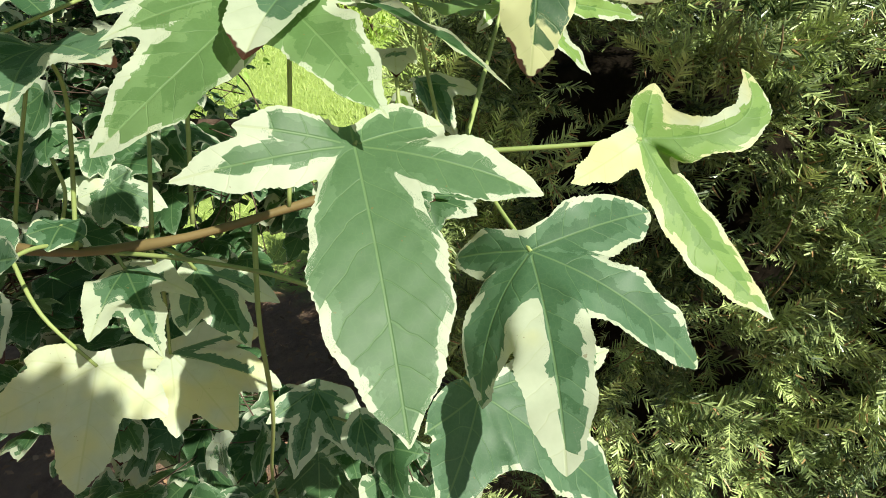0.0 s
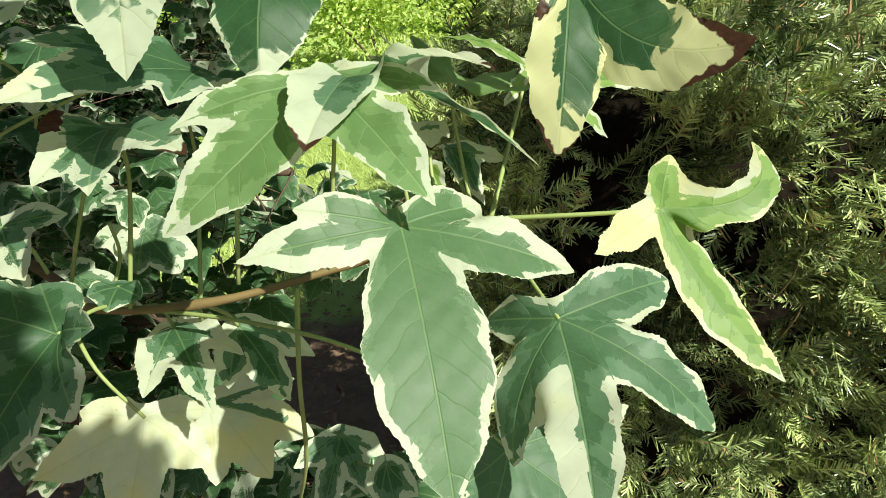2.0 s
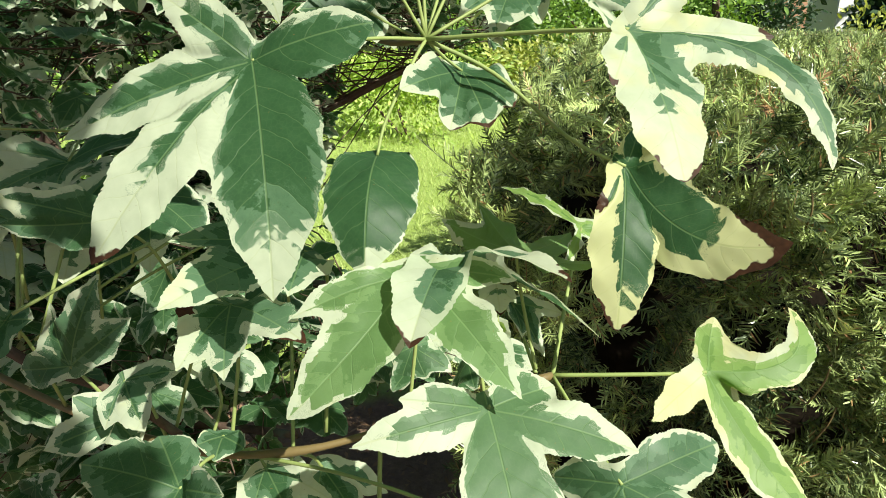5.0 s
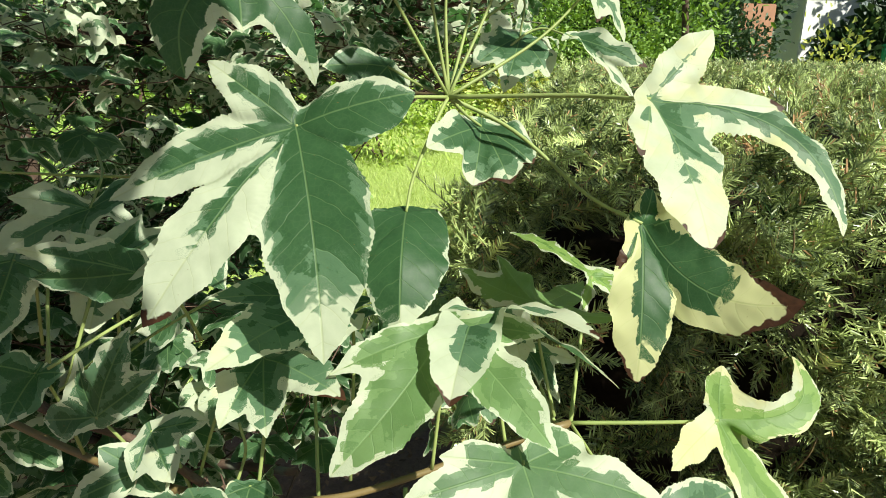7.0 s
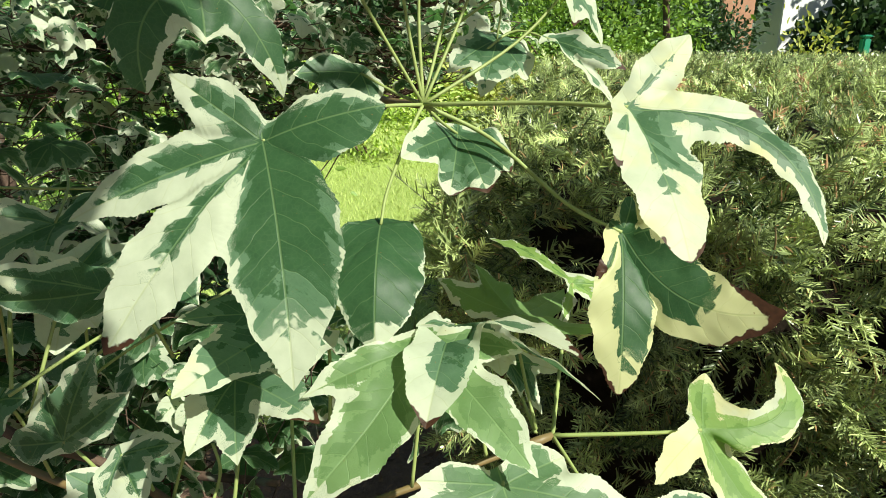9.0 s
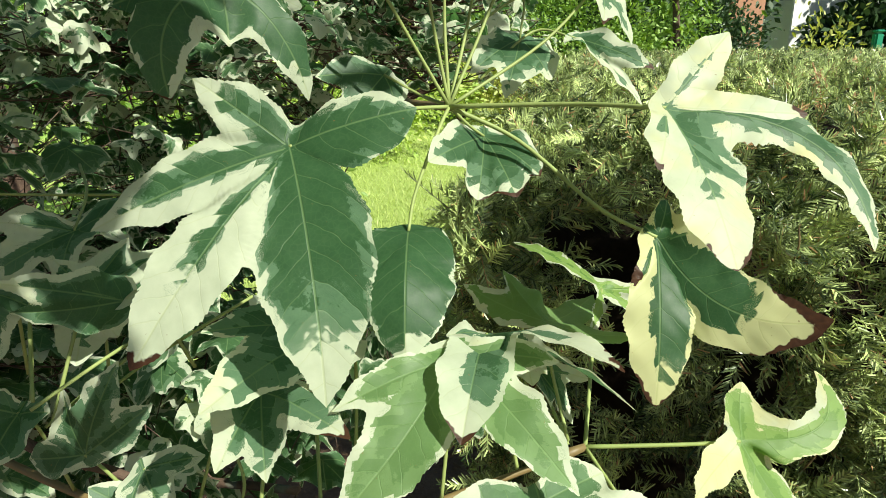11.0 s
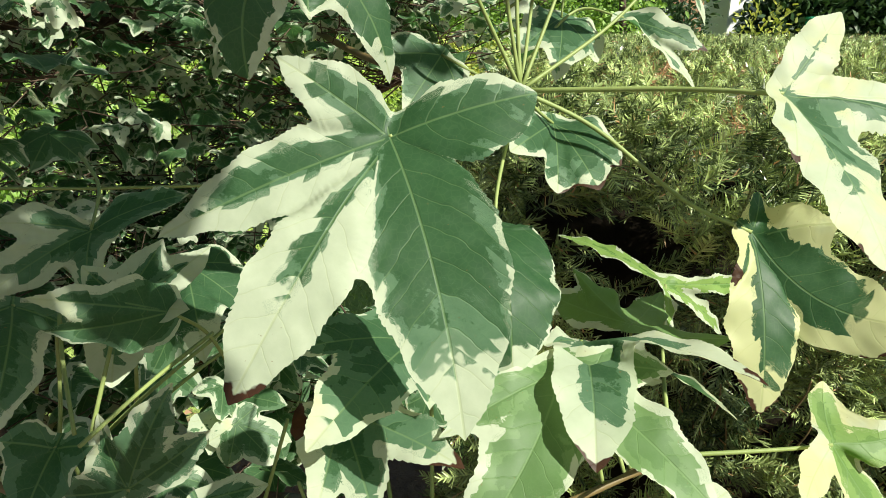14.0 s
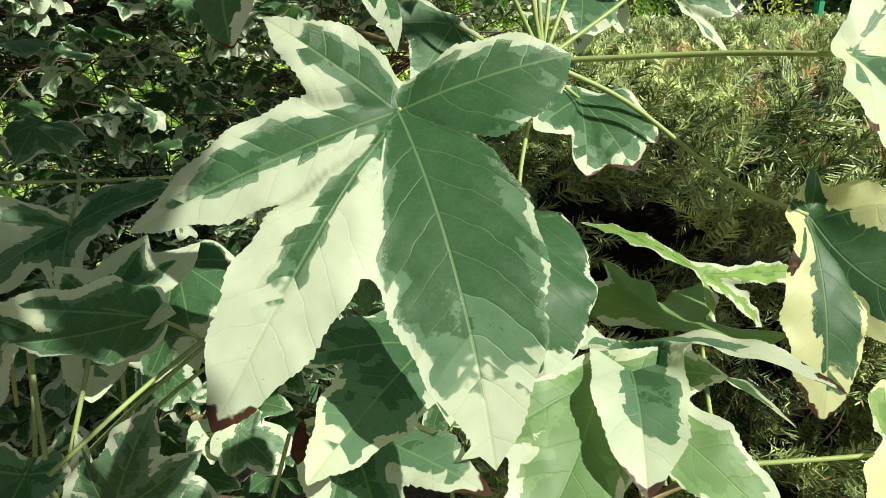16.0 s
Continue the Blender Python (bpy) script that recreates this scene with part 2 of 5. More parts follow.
def tube_arrays(points, r0, r1, sides=8, n=6, knobs=()):
    c = spline(points, n)
    m = len(c)
    t = np.gradient(c, axis=0)
    t /= np.linalg.norm(t, axis=1)[:, None] + 1e-9
    ref = np.array([0.31, 0.2, 0.93])
    a = np.cross(t, ref)
    a /= np.linalg.norm(a, axis=1)[:, None] + 1e-9
    b = np.cross(t, a)
    s = np.linspace(0, 1, m)
    r = r0 + (r1 - r0) * s
    for k, amt in knobs:
        r = r * (1 + amt * np.exp(-((s - k) / 0.03) ** 2))
    ang = np.arange(sides) * 2 * np.pi / sides
    v = c[:, None] + r[:, None, None] * (np.cos(ang)[None, :, None] * a[:, None] + np.sin(ang)[None, :, None] * b[:, None])
    v = np.vstack([v.reshape(-1, 3), c[:1], c[-1:]])
    f = []
    for i in range(m - 1):
        for j in range(sides):
            k = (j + 1) % sides
            p, q, w, x = i * sides + j, i * sides + k, (i + 1) * sides + k, (i + 1) * sides + j
            f += [(p, q, w), (p, w, x)]
    for j in range(sides):
        k = (j + 1) % sides
        f += [(m * sides, k, j), (m * sides + 1, (m - 1) * sides + j, (m - 1) * sides + k)]
    return v, np.array(f)


def tube(name, points, r0, r1, mat, sides=8, n=6, knobs=()):
    v, f = tube_arrays(points, r0, r1, sides, n, knobs)
    return mesh_of(name, v, f, mat)


# ---- the sweetgum leaf ----
def profile(s, blunt=0.0, peak=0.5, root=0.24):
    """Half width of a lobe from its base to its tip, 1 at its broadest."""
    s = np.clip(s, 0, 1) ** (np.log(0.5) / np.log(peak))
    q = np.clip((s - 0.5) / 0.5, 0, 1)
    rise = root + (1 - root) * np.sin(np.pi / 2 * np.clip(s / 0.5, 0, 1)) ** 1.2
    return rise * (1 - q) ** (1.15 - 0.7 * blunt) * (1 + (1.1 - 0.85 * blunt) * q)


def lobe(tip, w, gp=0.85, gn=0.85, end=1.0, burn=0.0, via=None, blunt=0.0, peak=0.5, root=0.30, asym=0.0, sway=0.0, wild=0.25):
    """One lobe: its tip and half width; the green share of the half towards the lobe before it (gp) and after it (gn);
    where the green ends on the way to the tip; the scorched share; the arch."""
    return {"tip": tip, "w": w, "gp": gp, "gn": gn, "end": end, "burn": burn, "via": via, "blunt": blunt, "peak": peak,
            "root": root, "asym": asym, "sway": sway, "wild": wild}


def mottled(tip, w, cream=0.4, burn=0.0, via=None, blunt=0.0, lean=0.0):
    """A lobe with a cream border of the given share and chance patches."""
    return lobe(tip, w, 1.1 - 1.22 * cream * (1 - lean), 1.1 - 1.22 * cream * (1 + lean), 1.0, burn, via, blunt, 0.5, 0.24, 0.0, 0.0, min(2.2, cream * 3.4))


def leaf_arrays(tips, step=0.0011, web=0.33, teeth=0.0009, fold=0.12, wave=0.0016, seed=0.0, dark=0.0, lime=0.0, deep=0.85, gold=0.15, pucker=0.00004):
    """A lobed leaf with its base at the origin. tips: for each lobe, in turn round the base,
    a lobe() whose tip and control point are measured from the base."""
    T = [np.asarray(t["tip"], float) for t in tips]
    k = len(T)
    crosses = [np.cross(T[i], T[i + 1]) for i in range(k - 1)]
    nmean = np.sum(crosses, axis=0)
    nmean /= np.linalg.norm(nmean)
    frames, theta, ang = [], [], 0.0
    for i in range(k):
        if i:
            c = np.dot(T[i - 1], T[i]) / (np.linalg.norm(T[i - 1]) * np.linalg.norm(T[i]))
            ang += math.acos(max(-1, min(1, c)))
        theta.append(ang)
        ni = sum(c / np.linalg.norm(c) for c in crosses[max(0, i - 1):i + 1]) + 0.7 * nmean
        ni -= T[i] * np.dot(ni, T[i]) / np.dot(T[i], T[i])
        ni /= np.linalg.norm(ni)
        bow = tips[i]["via"]
        ctrl = T[i] / 2 + ni * bow * np.linalg.norm(T[i]) if isinstance(bow, float) else np.asarray(bow, float)
        ctrl = ctrl + np.cross(ni, T[i]) * tips[i]["sway"]
        ss = np.linspace(0, 1, 30)[:, None]
        cc = 2 * (1 - ss) * ss * ctrl + ss * ss * T[i]
        arc = np.concatenate([[0], np.cumsum(np.linalg.norm(np.diff(cc, axis=0), axis=1))])
        frames.append((ni, ctrl, arc[-1], arc, ss[:, 0]))
    if ang > 5.4:
        theta = [a * 5.4 / ang for a in theta]
    L = np.array([f[2] for f in frames])
    W, B, PK, RT0, AS, GP, GN, EN, WI = (np.array([t[key] for t in tips], float) for key in ("w", "blunt", "peak", "root", "asym", "gp", "gn", "end", "wild"))
    th = np.array(theta)
    D = np.stack([np.cos(th), np.sin(th)], 1)
    ends = D * L[:, None]
    pad = W.max() + 0.004
    lo, hi = np.minimum(ends.min(0), 0) - pad, np.maximum(ends.max(0), 0) + pad
    nx, ny = int((hi[0] - lo[0]) / step) + 2, int((hi[1] - lo[1]) / step) + 2
    X, Y = np.meshgrid(lo[0] + np.arange(nx) * step, lo[1] + np.arange(ny) * step, indexing="ij")
    X[:, 1::2] += step / 2
    P = np.stack([X.ravel(), Y.ravel()], 1)

    def lobes_at(p):
        u = p @ D.T
        v = p[:, :1] * -D[:, 1] + p[:, 1:] * D[:, 0]
        return u, v

    def field(p):
        u, v = lobes_at(p)
        w = W * profile(u / L, B, PK, RT0) * (1 + AS * np.sign(v))
        saw = np.mod(u / 0.0034 + 0.35 * np.sin(u * 310) + np.where(v > 0, 0.13, 0.57) + 0.29 * np.arange(k), 1.0)
        w = w + teeth * ((saw - 0.5) * (0.8 + 0.5 * np.sin(u * 170 + 2 * np.arange(k))) + 0.9 * np.sin(u * 260 + np.sign(v)) ) * (u > 0.22 * L) * np.clip((L - u) / 0.008, 0.15, 1)
        d = np.abs(v) - w
        d = np.where(u < 0, np.hypot(u, v) - 0.34 * W, d)
        d = np.where(u > L, np.hypot(u - L, v), d)
        f = d[:, 0]
        for i in range(1, k):
            h = np.clip(0.5 + 0.5 * (f - d[:, i]) / 0.0035, 0, 1)
            f = f * (1 - h) + d[:, i] * h - 0.0035 * h * (1 - h)
        R = web * L.mean()
        c = D.mean(0)
        c = c / (np.linalg.norm(c) + 1e-6) * R * 0.62
        disc = np.hypot(p[:, 0] - c[0], p[:, 1] - c[1]) - R
        h = np.clip(0.5 + 0.5 * (f - disc) / 0.01, 0, 1)
        return f * (1 - h) + disc * h - 0.01 * h * (1 - h), d

    f, _ = field(P)
    idx = np.arange(nx * ny).reshape(nx, ny)
    a, b, c, d = idx[:-1, :-1], idx[1:, :-1], idx[:-1, 1:], idx[1:, 1:]
    even = (np.arange(ny - 1) % 2 == 0)[None, :] & np.ones((nx - 1, 1), bool)
    t1 = np.where(even[..., None], np.stack([a, b, c], -1), np.stack([a, b, d], -1)).reshape(-1, 3)
    t2 = np.where(even[..., None], np.stack([b, d, c], -1), np.stack([a, d, c], -1)).reshape(-1, 3)
    tri = np.vstack([t1, t2])
    ins = f < 0
    cnt = ins[tri].sum(1)
    keep = [tri[cnt == 3]]
    pts, cut, extra = list(), {}, []
    base_n = len(P)

    def crossing(i, j):
        key = (i, j) if i < j else (j, i)
        if key not in cut:
            w = min(0.98, max(0.02, f[i] / (f[i] - f[j])))
            cut[key] = base_n + len(pts)
            pts.append(P[i] + (P[j] - P[i]) * w)
        return cut[key]

    for tr in tri[(cnt == 1) | (cnt == 2)].tolist():
        poly = []
        for m in range(3):
            i, j = tr[m], tr[(m + 1) % 3]
            if ins[i]:
                poly.append(i)
            if ins[i] != ins[j]:
                poly.append(crossing(i, j))
        extra.append(poly[:3])
        if len(poly) == 4:
            extra.append([poly[0], poly[2], poly[3]])
    tri = np.vstack(keep + ([np.array(extra)] if extra else []))
    P = np.vstack([P, np.array(pts)]) if pts else P
    used, inv = np.unique(tri, return_inverse=True)
    P, tri = P[used], inv.reshape(-1, 3)

    f, dl = field(P)
    u, v = lobes_at(P)
    sig = 0.0032
    wt = np.exp(-(dl - dl.min(1, keepdims=True)) / sig)
    wt /= wt.sum(1, keepdims=True)
    Q = np.zeros((len(P), 3))
    burn = np.full(len(P), -1.0)
    ext = np.zeros(len(P))
    for i in range(k):
        ni, ctrl, Li, arc, ss = frames[i]
        s = np.interp(np.clip(u[:, i], 0, Li), arc, ss)[:, None]
        over = (u[:, i] - np.clip(u[:, i], 0, Li))[:, None]
        pos = 2 * (1 - s) * s * ctrl + s * s * T[i]
        tan = 2 * (1 - s) * ctrl + 2 * s * (T[i] - ctrl)
        tan /= np.linalg.norm(tan, axis=1)[:, None] + 1e-9
        side = np.cross(np.broadcast_to(ni, tan.shape), tan)
        side /= np.linalg.norm(side, axis=1)[:, None] + 1e-9
        up = np.cross(tan, side)
        vv = v[:, i:i + 1]
        x = np.abs(vv) / W[i]
        lift = fold * np.abs(vv) * np.clip(u[:, i:i + 1] / (0.3 * Li), 0, 1)
        curl = wave * x ** 2 * np.sin(u[:, i:i + 1] * 210 + seed * 9 + i * 2 + np.sign(vv) * 1.3)
        quilt = pucker * np.cos((u[:, i:i + 1] - 0.6 * np.abs(vv) - 17.0 * vv * vv) * 2 * np.pi / 0.0150) * np.clip(x, 0, 1) * (1 - 0.5 * np.clip(x, 0, 1))
        Q += wt[:, i:i + 1] * (pos + tan * over + side * vv * 0.99 + up * (lift + curl + quilt))
        half = np.clip(0.5 + 0.5 * v[:, i] / (0.07 * W[i]), 0, 1)
        ext += wt[:, i] * (GP[i] + (GN[i] - GP[i]) * half)
        if tips[i]["burn"] > 0:
            bi = u[:, i] / Li - (1 - tips[i]["burn"]) + 0.30 * (0.18 - np.clip(-f / W.mean(), 0, 1))
            burn = np.where(dl.argmin(1) == i, bi, burn)
    # slow swells of the blade between its main veins
    a = seed * 7.3
    swell = (np.sin(P[:, 0] * 260 + a) * np.sin(P[:, 1] * 230 + 1.7 * a) + 0.7 * np.sin(P[:, 0] * 410 - P[:, 1] * 350 + 2.3 * a) + 0.5 * np.sin(P[:, 0] * 150 + P[:, 1] * 510 + a))
    lift = swell * 0.00008 * np.clip(np.hypot(P[:, 0], P[:, 1]) / 0.02, 0, 1)
    Q = Q + nmean * lift[:, None]
    near = dl.argmin(1)
    pick = np.arange(len(P))
    s_near = np.clip(u[pick, near] / L[near], 0, 1)
    w_near = W[near] * profile(s_near, B[near], PK[near], RT0[near]) * (1 + AS[near] * np.sign(v[pick, near])) + 1e-4
    along = (1 - np.abs(v[pick, near]) / w_near) * np.clip(2.7 * (1 - s_near), 0, 1)
    rim = np.clip(np.maximum(along, -f / np.clip(W.mean(), 0.006, 1)), 0, 1.3)
    green = np.minimum(rim + ext - 1.0, ((wt * EN).sum(1) - s_near) * 1.6)
    wild = (wt * WI).sum(1)
    own = dl[tri].mean(1).argmin(1)
    uv = np.stack([u[tri, own[:, None]], v[tri, own[:, None]]], -1)
    return Q, tri, {"green": green, "wild": wild, "burn": burn, "tone": np.full(len(Q), seed % 1.0), "dark": np.full(len(Q), dark), "lime": np.full(len(Q), lime), "deep": np.full(len(Q), deep), "gold": np.full(len(Q), gold)}, uv


LEAF_SEED = [0]


def leaf(parent, label, base, lobes, petiole=None, web=0.33, fold=0.12, wave=0.0016, step=0.0012, r=0.0010, bow=0.12, dark=0.0, lime=0.0, deep=0.85, gold=0.15, pucker=0.00005):
    """A leaf whose base and lobe tips stand at the given places, with its stalk."""
    LEAF_SEED[0] += 1
    base = np.array(base, float)
    tips = []
    for lb in lobes:
        t = dict(lb) if isinstance(lb, dict) else mottled(*lb)
        t["tip"] = np.array(t["tip"]) - base
        if t["via"] is None:
            t["via"] = bow
        elif not isinstance(t["via"], float):
            t["via"] = np.array(t["via"]) - base
        tips.append(t)
    v, f, fl, uv = leaf_arrays(tips, step, web, 0.0010, fold, wave, LEAF_SEED[0] * 0.377, dark, lime, deep, gold, pucker)
    ob = part("leaf", mesh_of("leaf", v, f, LEAF, True, fl, uv), parent, label, base)
    if petiole:
        way = [tuple(base)] + list(petiole)
        held(new("petiole", tube("petiole", way, r, r * 1.35, PETIOLE)), ob)
    return ob


# ---- ground ----
gx = np.concatenate([np.linspace(-60, -3, 12), np.linspace(-2.6, 3, 57), np.linspace(3.5, 60, 12)])
gy = np.concatenate([np.linspace(-60, -1.5, 8), np.linspace(-1, 4, 51), np.linspace(4.5, 60, 16)])
GX, GY = np.meshgrid(gx, gy, indexing="ij")
GZ = 0.015 * np.sin(GX * 5.1 + 1.3) * np.sin(GY * 4.3) + 0.01 * np.sin(GX * 13.0) * np.cos(GY * 11.0)
gi = np.arange(GX.size).reshape(GX.shape)
gf = np.stack([gi[:-1, :-1], gi[1:, :-1], gi[1:, 1:], gi[:-1, 1:]], -1).reshape(-1, 4)
ground = new("ground", mesh_of("ground", np.stack([GX, GY, GZ], -1).reshape(-1, 3), gf, SOIL))
tagged(ground, "bare brown garden soil passing into a sunlit lawn", "ground", kind="structure")

rng = np.random.default_rng(7)


def blades(n, xr, yr, h, w, mat, name, lean=0.5):
    x, y = rng.uniform(*xr, n), rng.uniform(*yr, n)
    a = rng.uniform(0, 2 * np.pi, n)
    hh = h * rng.uniform(0.5, 1.2, n)
    ww = w * rng.uniform(0.7, 1.3, n)
    lx, ly = rng.normal(0, lean, n) * hh, rng.normal(0, lean, n) * hh
    z0 = 0.0
    p0 = np.stack([x - np.cos(a) * ww, y - np.sin(a) * ww, np.full(n, z0)], 1)
    p1 = np.stack([x + np.cos(a) * ww, y + np.sin(a) * ww, np.full(n, z0)], 1)
    p2 = np.stack([x + lx, y + ly, hh], 1)
    v = np.stack([p0, p1, p2], 1).reshape(-1, 3)
    f = np.arange(3 * n).reshape(-1, 3)
    return mesh_of(name, v, f, mat, False, {"tone": np.repeat(rng.uniform(0, 1, n), 3)})


lawn = new("lawn_grass", blades(70000, (-6.5, 1.6), (2.4, 12.0), 0.06, 0.004, GRASS, "lawn_grass", 0.6))
tagged(lawn, "short sunlit green grass of the lawn", "grass", kind="stuff")


def scatter_flakes(n, xr, yr, size, mat, name):
    x, y = rng.uniform(*xr, n), rng.uniform(*yr, n)
    s = size * rng.uniform(0.4, 1.3, n)
    a = rng.uniform(0, 2 * np.pi, n)
    c, d = np.cos(a) * s, np.sin(a) * s
    z = rng.uniform(0.012, 0.03, n)
    tl = rng.normal(0, 0.3, (n, 4)) * s[:, None]
    v = np.stack([np.stack([x - c, y - d, z + tl[:, 0]], 1), np.stack([x + d * .4, y - c * .4, z + tl[:, 1]], 1),
                  np.stack([x + c, y + d, z + tl[:, 2]], 1), np.stack([x - d * .4, y + c * .4, z + tl[:, 3]], 1)], 1).reshape(-1, 3)
    return mesh_of(name, v, np.arange(4 * n).reshape(-1, 4), mat, False, {"tone": np.repeat(rng.uniform(0, 1, n), 4)})


litter = new("leaf_litter", scatter_flakes(5000, (-1.4, 1.6), (0.2, 2.4), 0.016, LITTER, "leaf_litter"))
tagged(litter, "dry brown leaf litter scattered on bare soil", "leaf litter", kind="stuff")

# ---- the yew hedge ----
# plan: a near face towards the camera, a side that runs off beside the lawn, a flat clipped top
HEDGE_TOP = 1.25


def hedge_left(y):
    return -0.06 + 0.225 * (y - 1.05)


def hedge_front(z, x=1.0):
    z = np.asarray(z, float)
    round_off = 0.30 * np.clip((0.55 - np.asarray(x, float)) / 0.7, 0, 1.2) ** 1.2
    return 0.93 + round_off + 0.06 * np.clip((z - 0.6) / 0.4, 0, 1) + 0.50 * np.clip((z - 1.02) / 0.23, 0, 1) ** 2


# solid body behind the sprigs, painted near-black to read as deep shade
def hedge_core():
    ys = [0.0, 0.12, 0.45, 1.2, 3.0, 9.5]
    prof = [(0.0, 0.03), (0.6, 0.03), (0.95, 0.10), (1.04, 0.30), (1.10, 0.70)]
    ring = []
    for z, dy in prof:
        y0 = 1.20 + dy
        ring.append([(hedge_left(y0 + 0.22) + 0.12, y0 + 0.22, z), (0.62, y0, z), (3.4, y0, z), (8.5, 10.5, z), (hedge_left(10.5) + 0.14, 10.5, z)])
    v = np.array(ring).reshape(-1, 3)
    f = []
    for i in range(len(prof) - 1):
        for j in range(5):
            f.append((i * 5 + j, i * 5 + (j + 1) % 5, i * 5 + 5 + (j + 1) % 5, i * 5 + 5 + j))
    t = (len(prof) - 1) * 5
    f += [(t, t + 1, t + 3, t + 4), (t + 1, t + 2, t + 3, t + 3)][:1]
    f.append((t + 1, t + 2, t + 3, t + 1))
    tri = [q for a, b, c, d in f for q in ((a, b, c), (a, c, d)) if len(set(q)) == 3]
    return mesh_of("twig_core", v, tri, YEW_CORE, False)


def sprig_arrays(seed, length=0.11, pairs=22, nl=0.021, nw=0.0019):
    """A flat yew sprig along +x: a thin stem with needles on both sides."""
    r = np.random.default_rng(seed)
    v, f = [], []
    bend = r.normal(0, 0.25)
    for i in range(pairs):
        s = (i + 0.6) / pairs
        px, pz = length * s, bend * length * s * s
        for sd in (-1, 1):
            a = radians(62 - 26 * s + r.normal(0, 8))
            el = r.normal(0.15, 0.24)
            ll = nl * (0.75 + 0.5 * math.sin(math.pi * min(1, s + 0.15))) * r.uniform(0.75, 1.1)
            d = np.array([math.cos(a), sd * math.sin(a), el])
            d /= np.linalg.norm(d)
            tw = r.normal(0, 0.55)
            sw = np.array([-d[1], d[0], 0]) / math.hypot(d[0], d[1])
            w = (sw * math.cos(tw) + np.cross(d, sw) * math.sin(tw)) * nw
            p = np.array([px + r.normal(0, .001), 0, pz])
            k = len(v)
            v += [p - w * 0.8, p + w * 0.8, p + d * ll + w * 0.42, p + d * ll - w * 0.42]
            f += [(k, k + 1, k + 2, k + 3)]
    k = len(v)
    for s in (0, 0.5, 1):
        c = np.array([length * s, 0, bend * length * s * s])
        v += [c + (0, .0011, -.0006), c + (0, -.0011, -.0006), c + (0, 0, .0012)]
    for i in range(2):
        for j in range(3):
            f.append((k + i * 3 + j, k + i * 3 + (j + 1) % 3, k + i * 3 + 3 + (j + 1) % 3, k + i * 3 + 3 + j))
    return np.array(v), np.array(f)


SPRIGS = [sprig_arrays(i, l, n) for i, (l, n) in enumerate([(0.080, 15), (0.062, 12), (0.100, 19), (0.050, 10)])]
SPRIGS_FAR = [sprig_arrays(i + 20, 0.075, 7, 0.026, 0.0032) for i in range(3)]


def turn_to(d, roll):
    """Rotation matrices that take +x to each d, with a roll about it."""
    d = d / np.linalg.norm(d, axis=1)[:, None]
    up = np.where(np.abs(d[:, 2:]) > 0.95, np.array([[0, 1.0, 0]]), np.array([[0, 0, 1.0]]))
    y = np.cross(up, d)
    y /= np.linalg.norm(y, axis=1)[:, None]
    z = np.cross(d, y)
    c, s = np.cos(roll)[:, None], np.sin(roll)[:, None]
    return np.stack([d, y * c + z * s, z * c - y * s], 2)


def scatter(protos, places, ways, rolls, scales, tones=None):
    """Joins many turned copies of a few small meshes."""
    R = turn_to(ways, rolls)
    pick = rng.integers(0, len(protos), len(places))
    tones = rng.uniform(0, 1, len(places)) if tones is None else tones
    vs, fs, out, base = [], [], [], 0
    for i, (pv, pf) in enumerate(protos):
        m = np.where(pick == i)[0]
        if not len(m):
            continue
        w = np.einsum("nij,kj->nki", R[m] * scales[m][:, None, None], pv) + places[m][:, None]
        vs.append(w.reshape(-1, 3))
        fs.append((pf[None] + (np.arange(len(m)) * len(pv))[:, None, None] + base).reshape(-1, pf.shape[1]))
        out.append(np.repeat(tones[m], len(pv)))
        base += len(m) * len(pv)
    return np.vstack(vs), np.vstack(fs), np.concatenate(out)


def tufts(places, ways, n, spread=0.028, fan=0.42):
    """Shoots of a clipped hedge: n sprigs that fan out of each place, with a tone in common."""
    p = np.repeat(places, n, axis=0) + rng.normal(0, spread, (len(places) * n, 3))
    d = ways / np.linalg.norm(ways, axis=1)[:, None]
    w = np.repeat(d, n, axis=0) + rng.normal(0, fan, (len(places) * n, 3))
    tone = np.clip(np.repeat(rng.uniform(0, 1, len(places)), n) + rng.normal(0, 0.16, len(p)), 0, 0.98)
    return p, w, tone


def hedge_shell(n, xr, zr):
    """Places and outward ways on the near face."""
    x, z = rng.uniform(*xr, n), rng.uniform(*zr, n)
    y = hedge_front(z, x)
    lump = 0.05 * np.sin(x * 9 + z * 5) + 0.06 * np.sin(x * 27 + 2) * np.sin(z * 23) + 0.035 * np.sin(x * 47 + z * 31)
    y = y + lump + np.abs(rng.normal(0, 0.05, n))
    # half the left front sprigs dropped so the shade-coloured core shows
    ok = (x > hedge_left(y) - 0.05) & ((x > 0.32) | (y > 1.42) | (rng.uniform(0, 1, n) < 0.5))
    p = np.stack([x, y, z], 1)[ok]
    zt = np.clip((p[:, 2] - 1.0) / 0.25, 0, 1)
    w = np.stack([rng.normal(0.1, .75, len(p)), -0.35 * (1 - zt) - 0.15 + rng.normal(0, .2, len(p)), 0.25 + 0.25 * zt + rng.normal(0, .5, len(p))], 1)
    return p, w


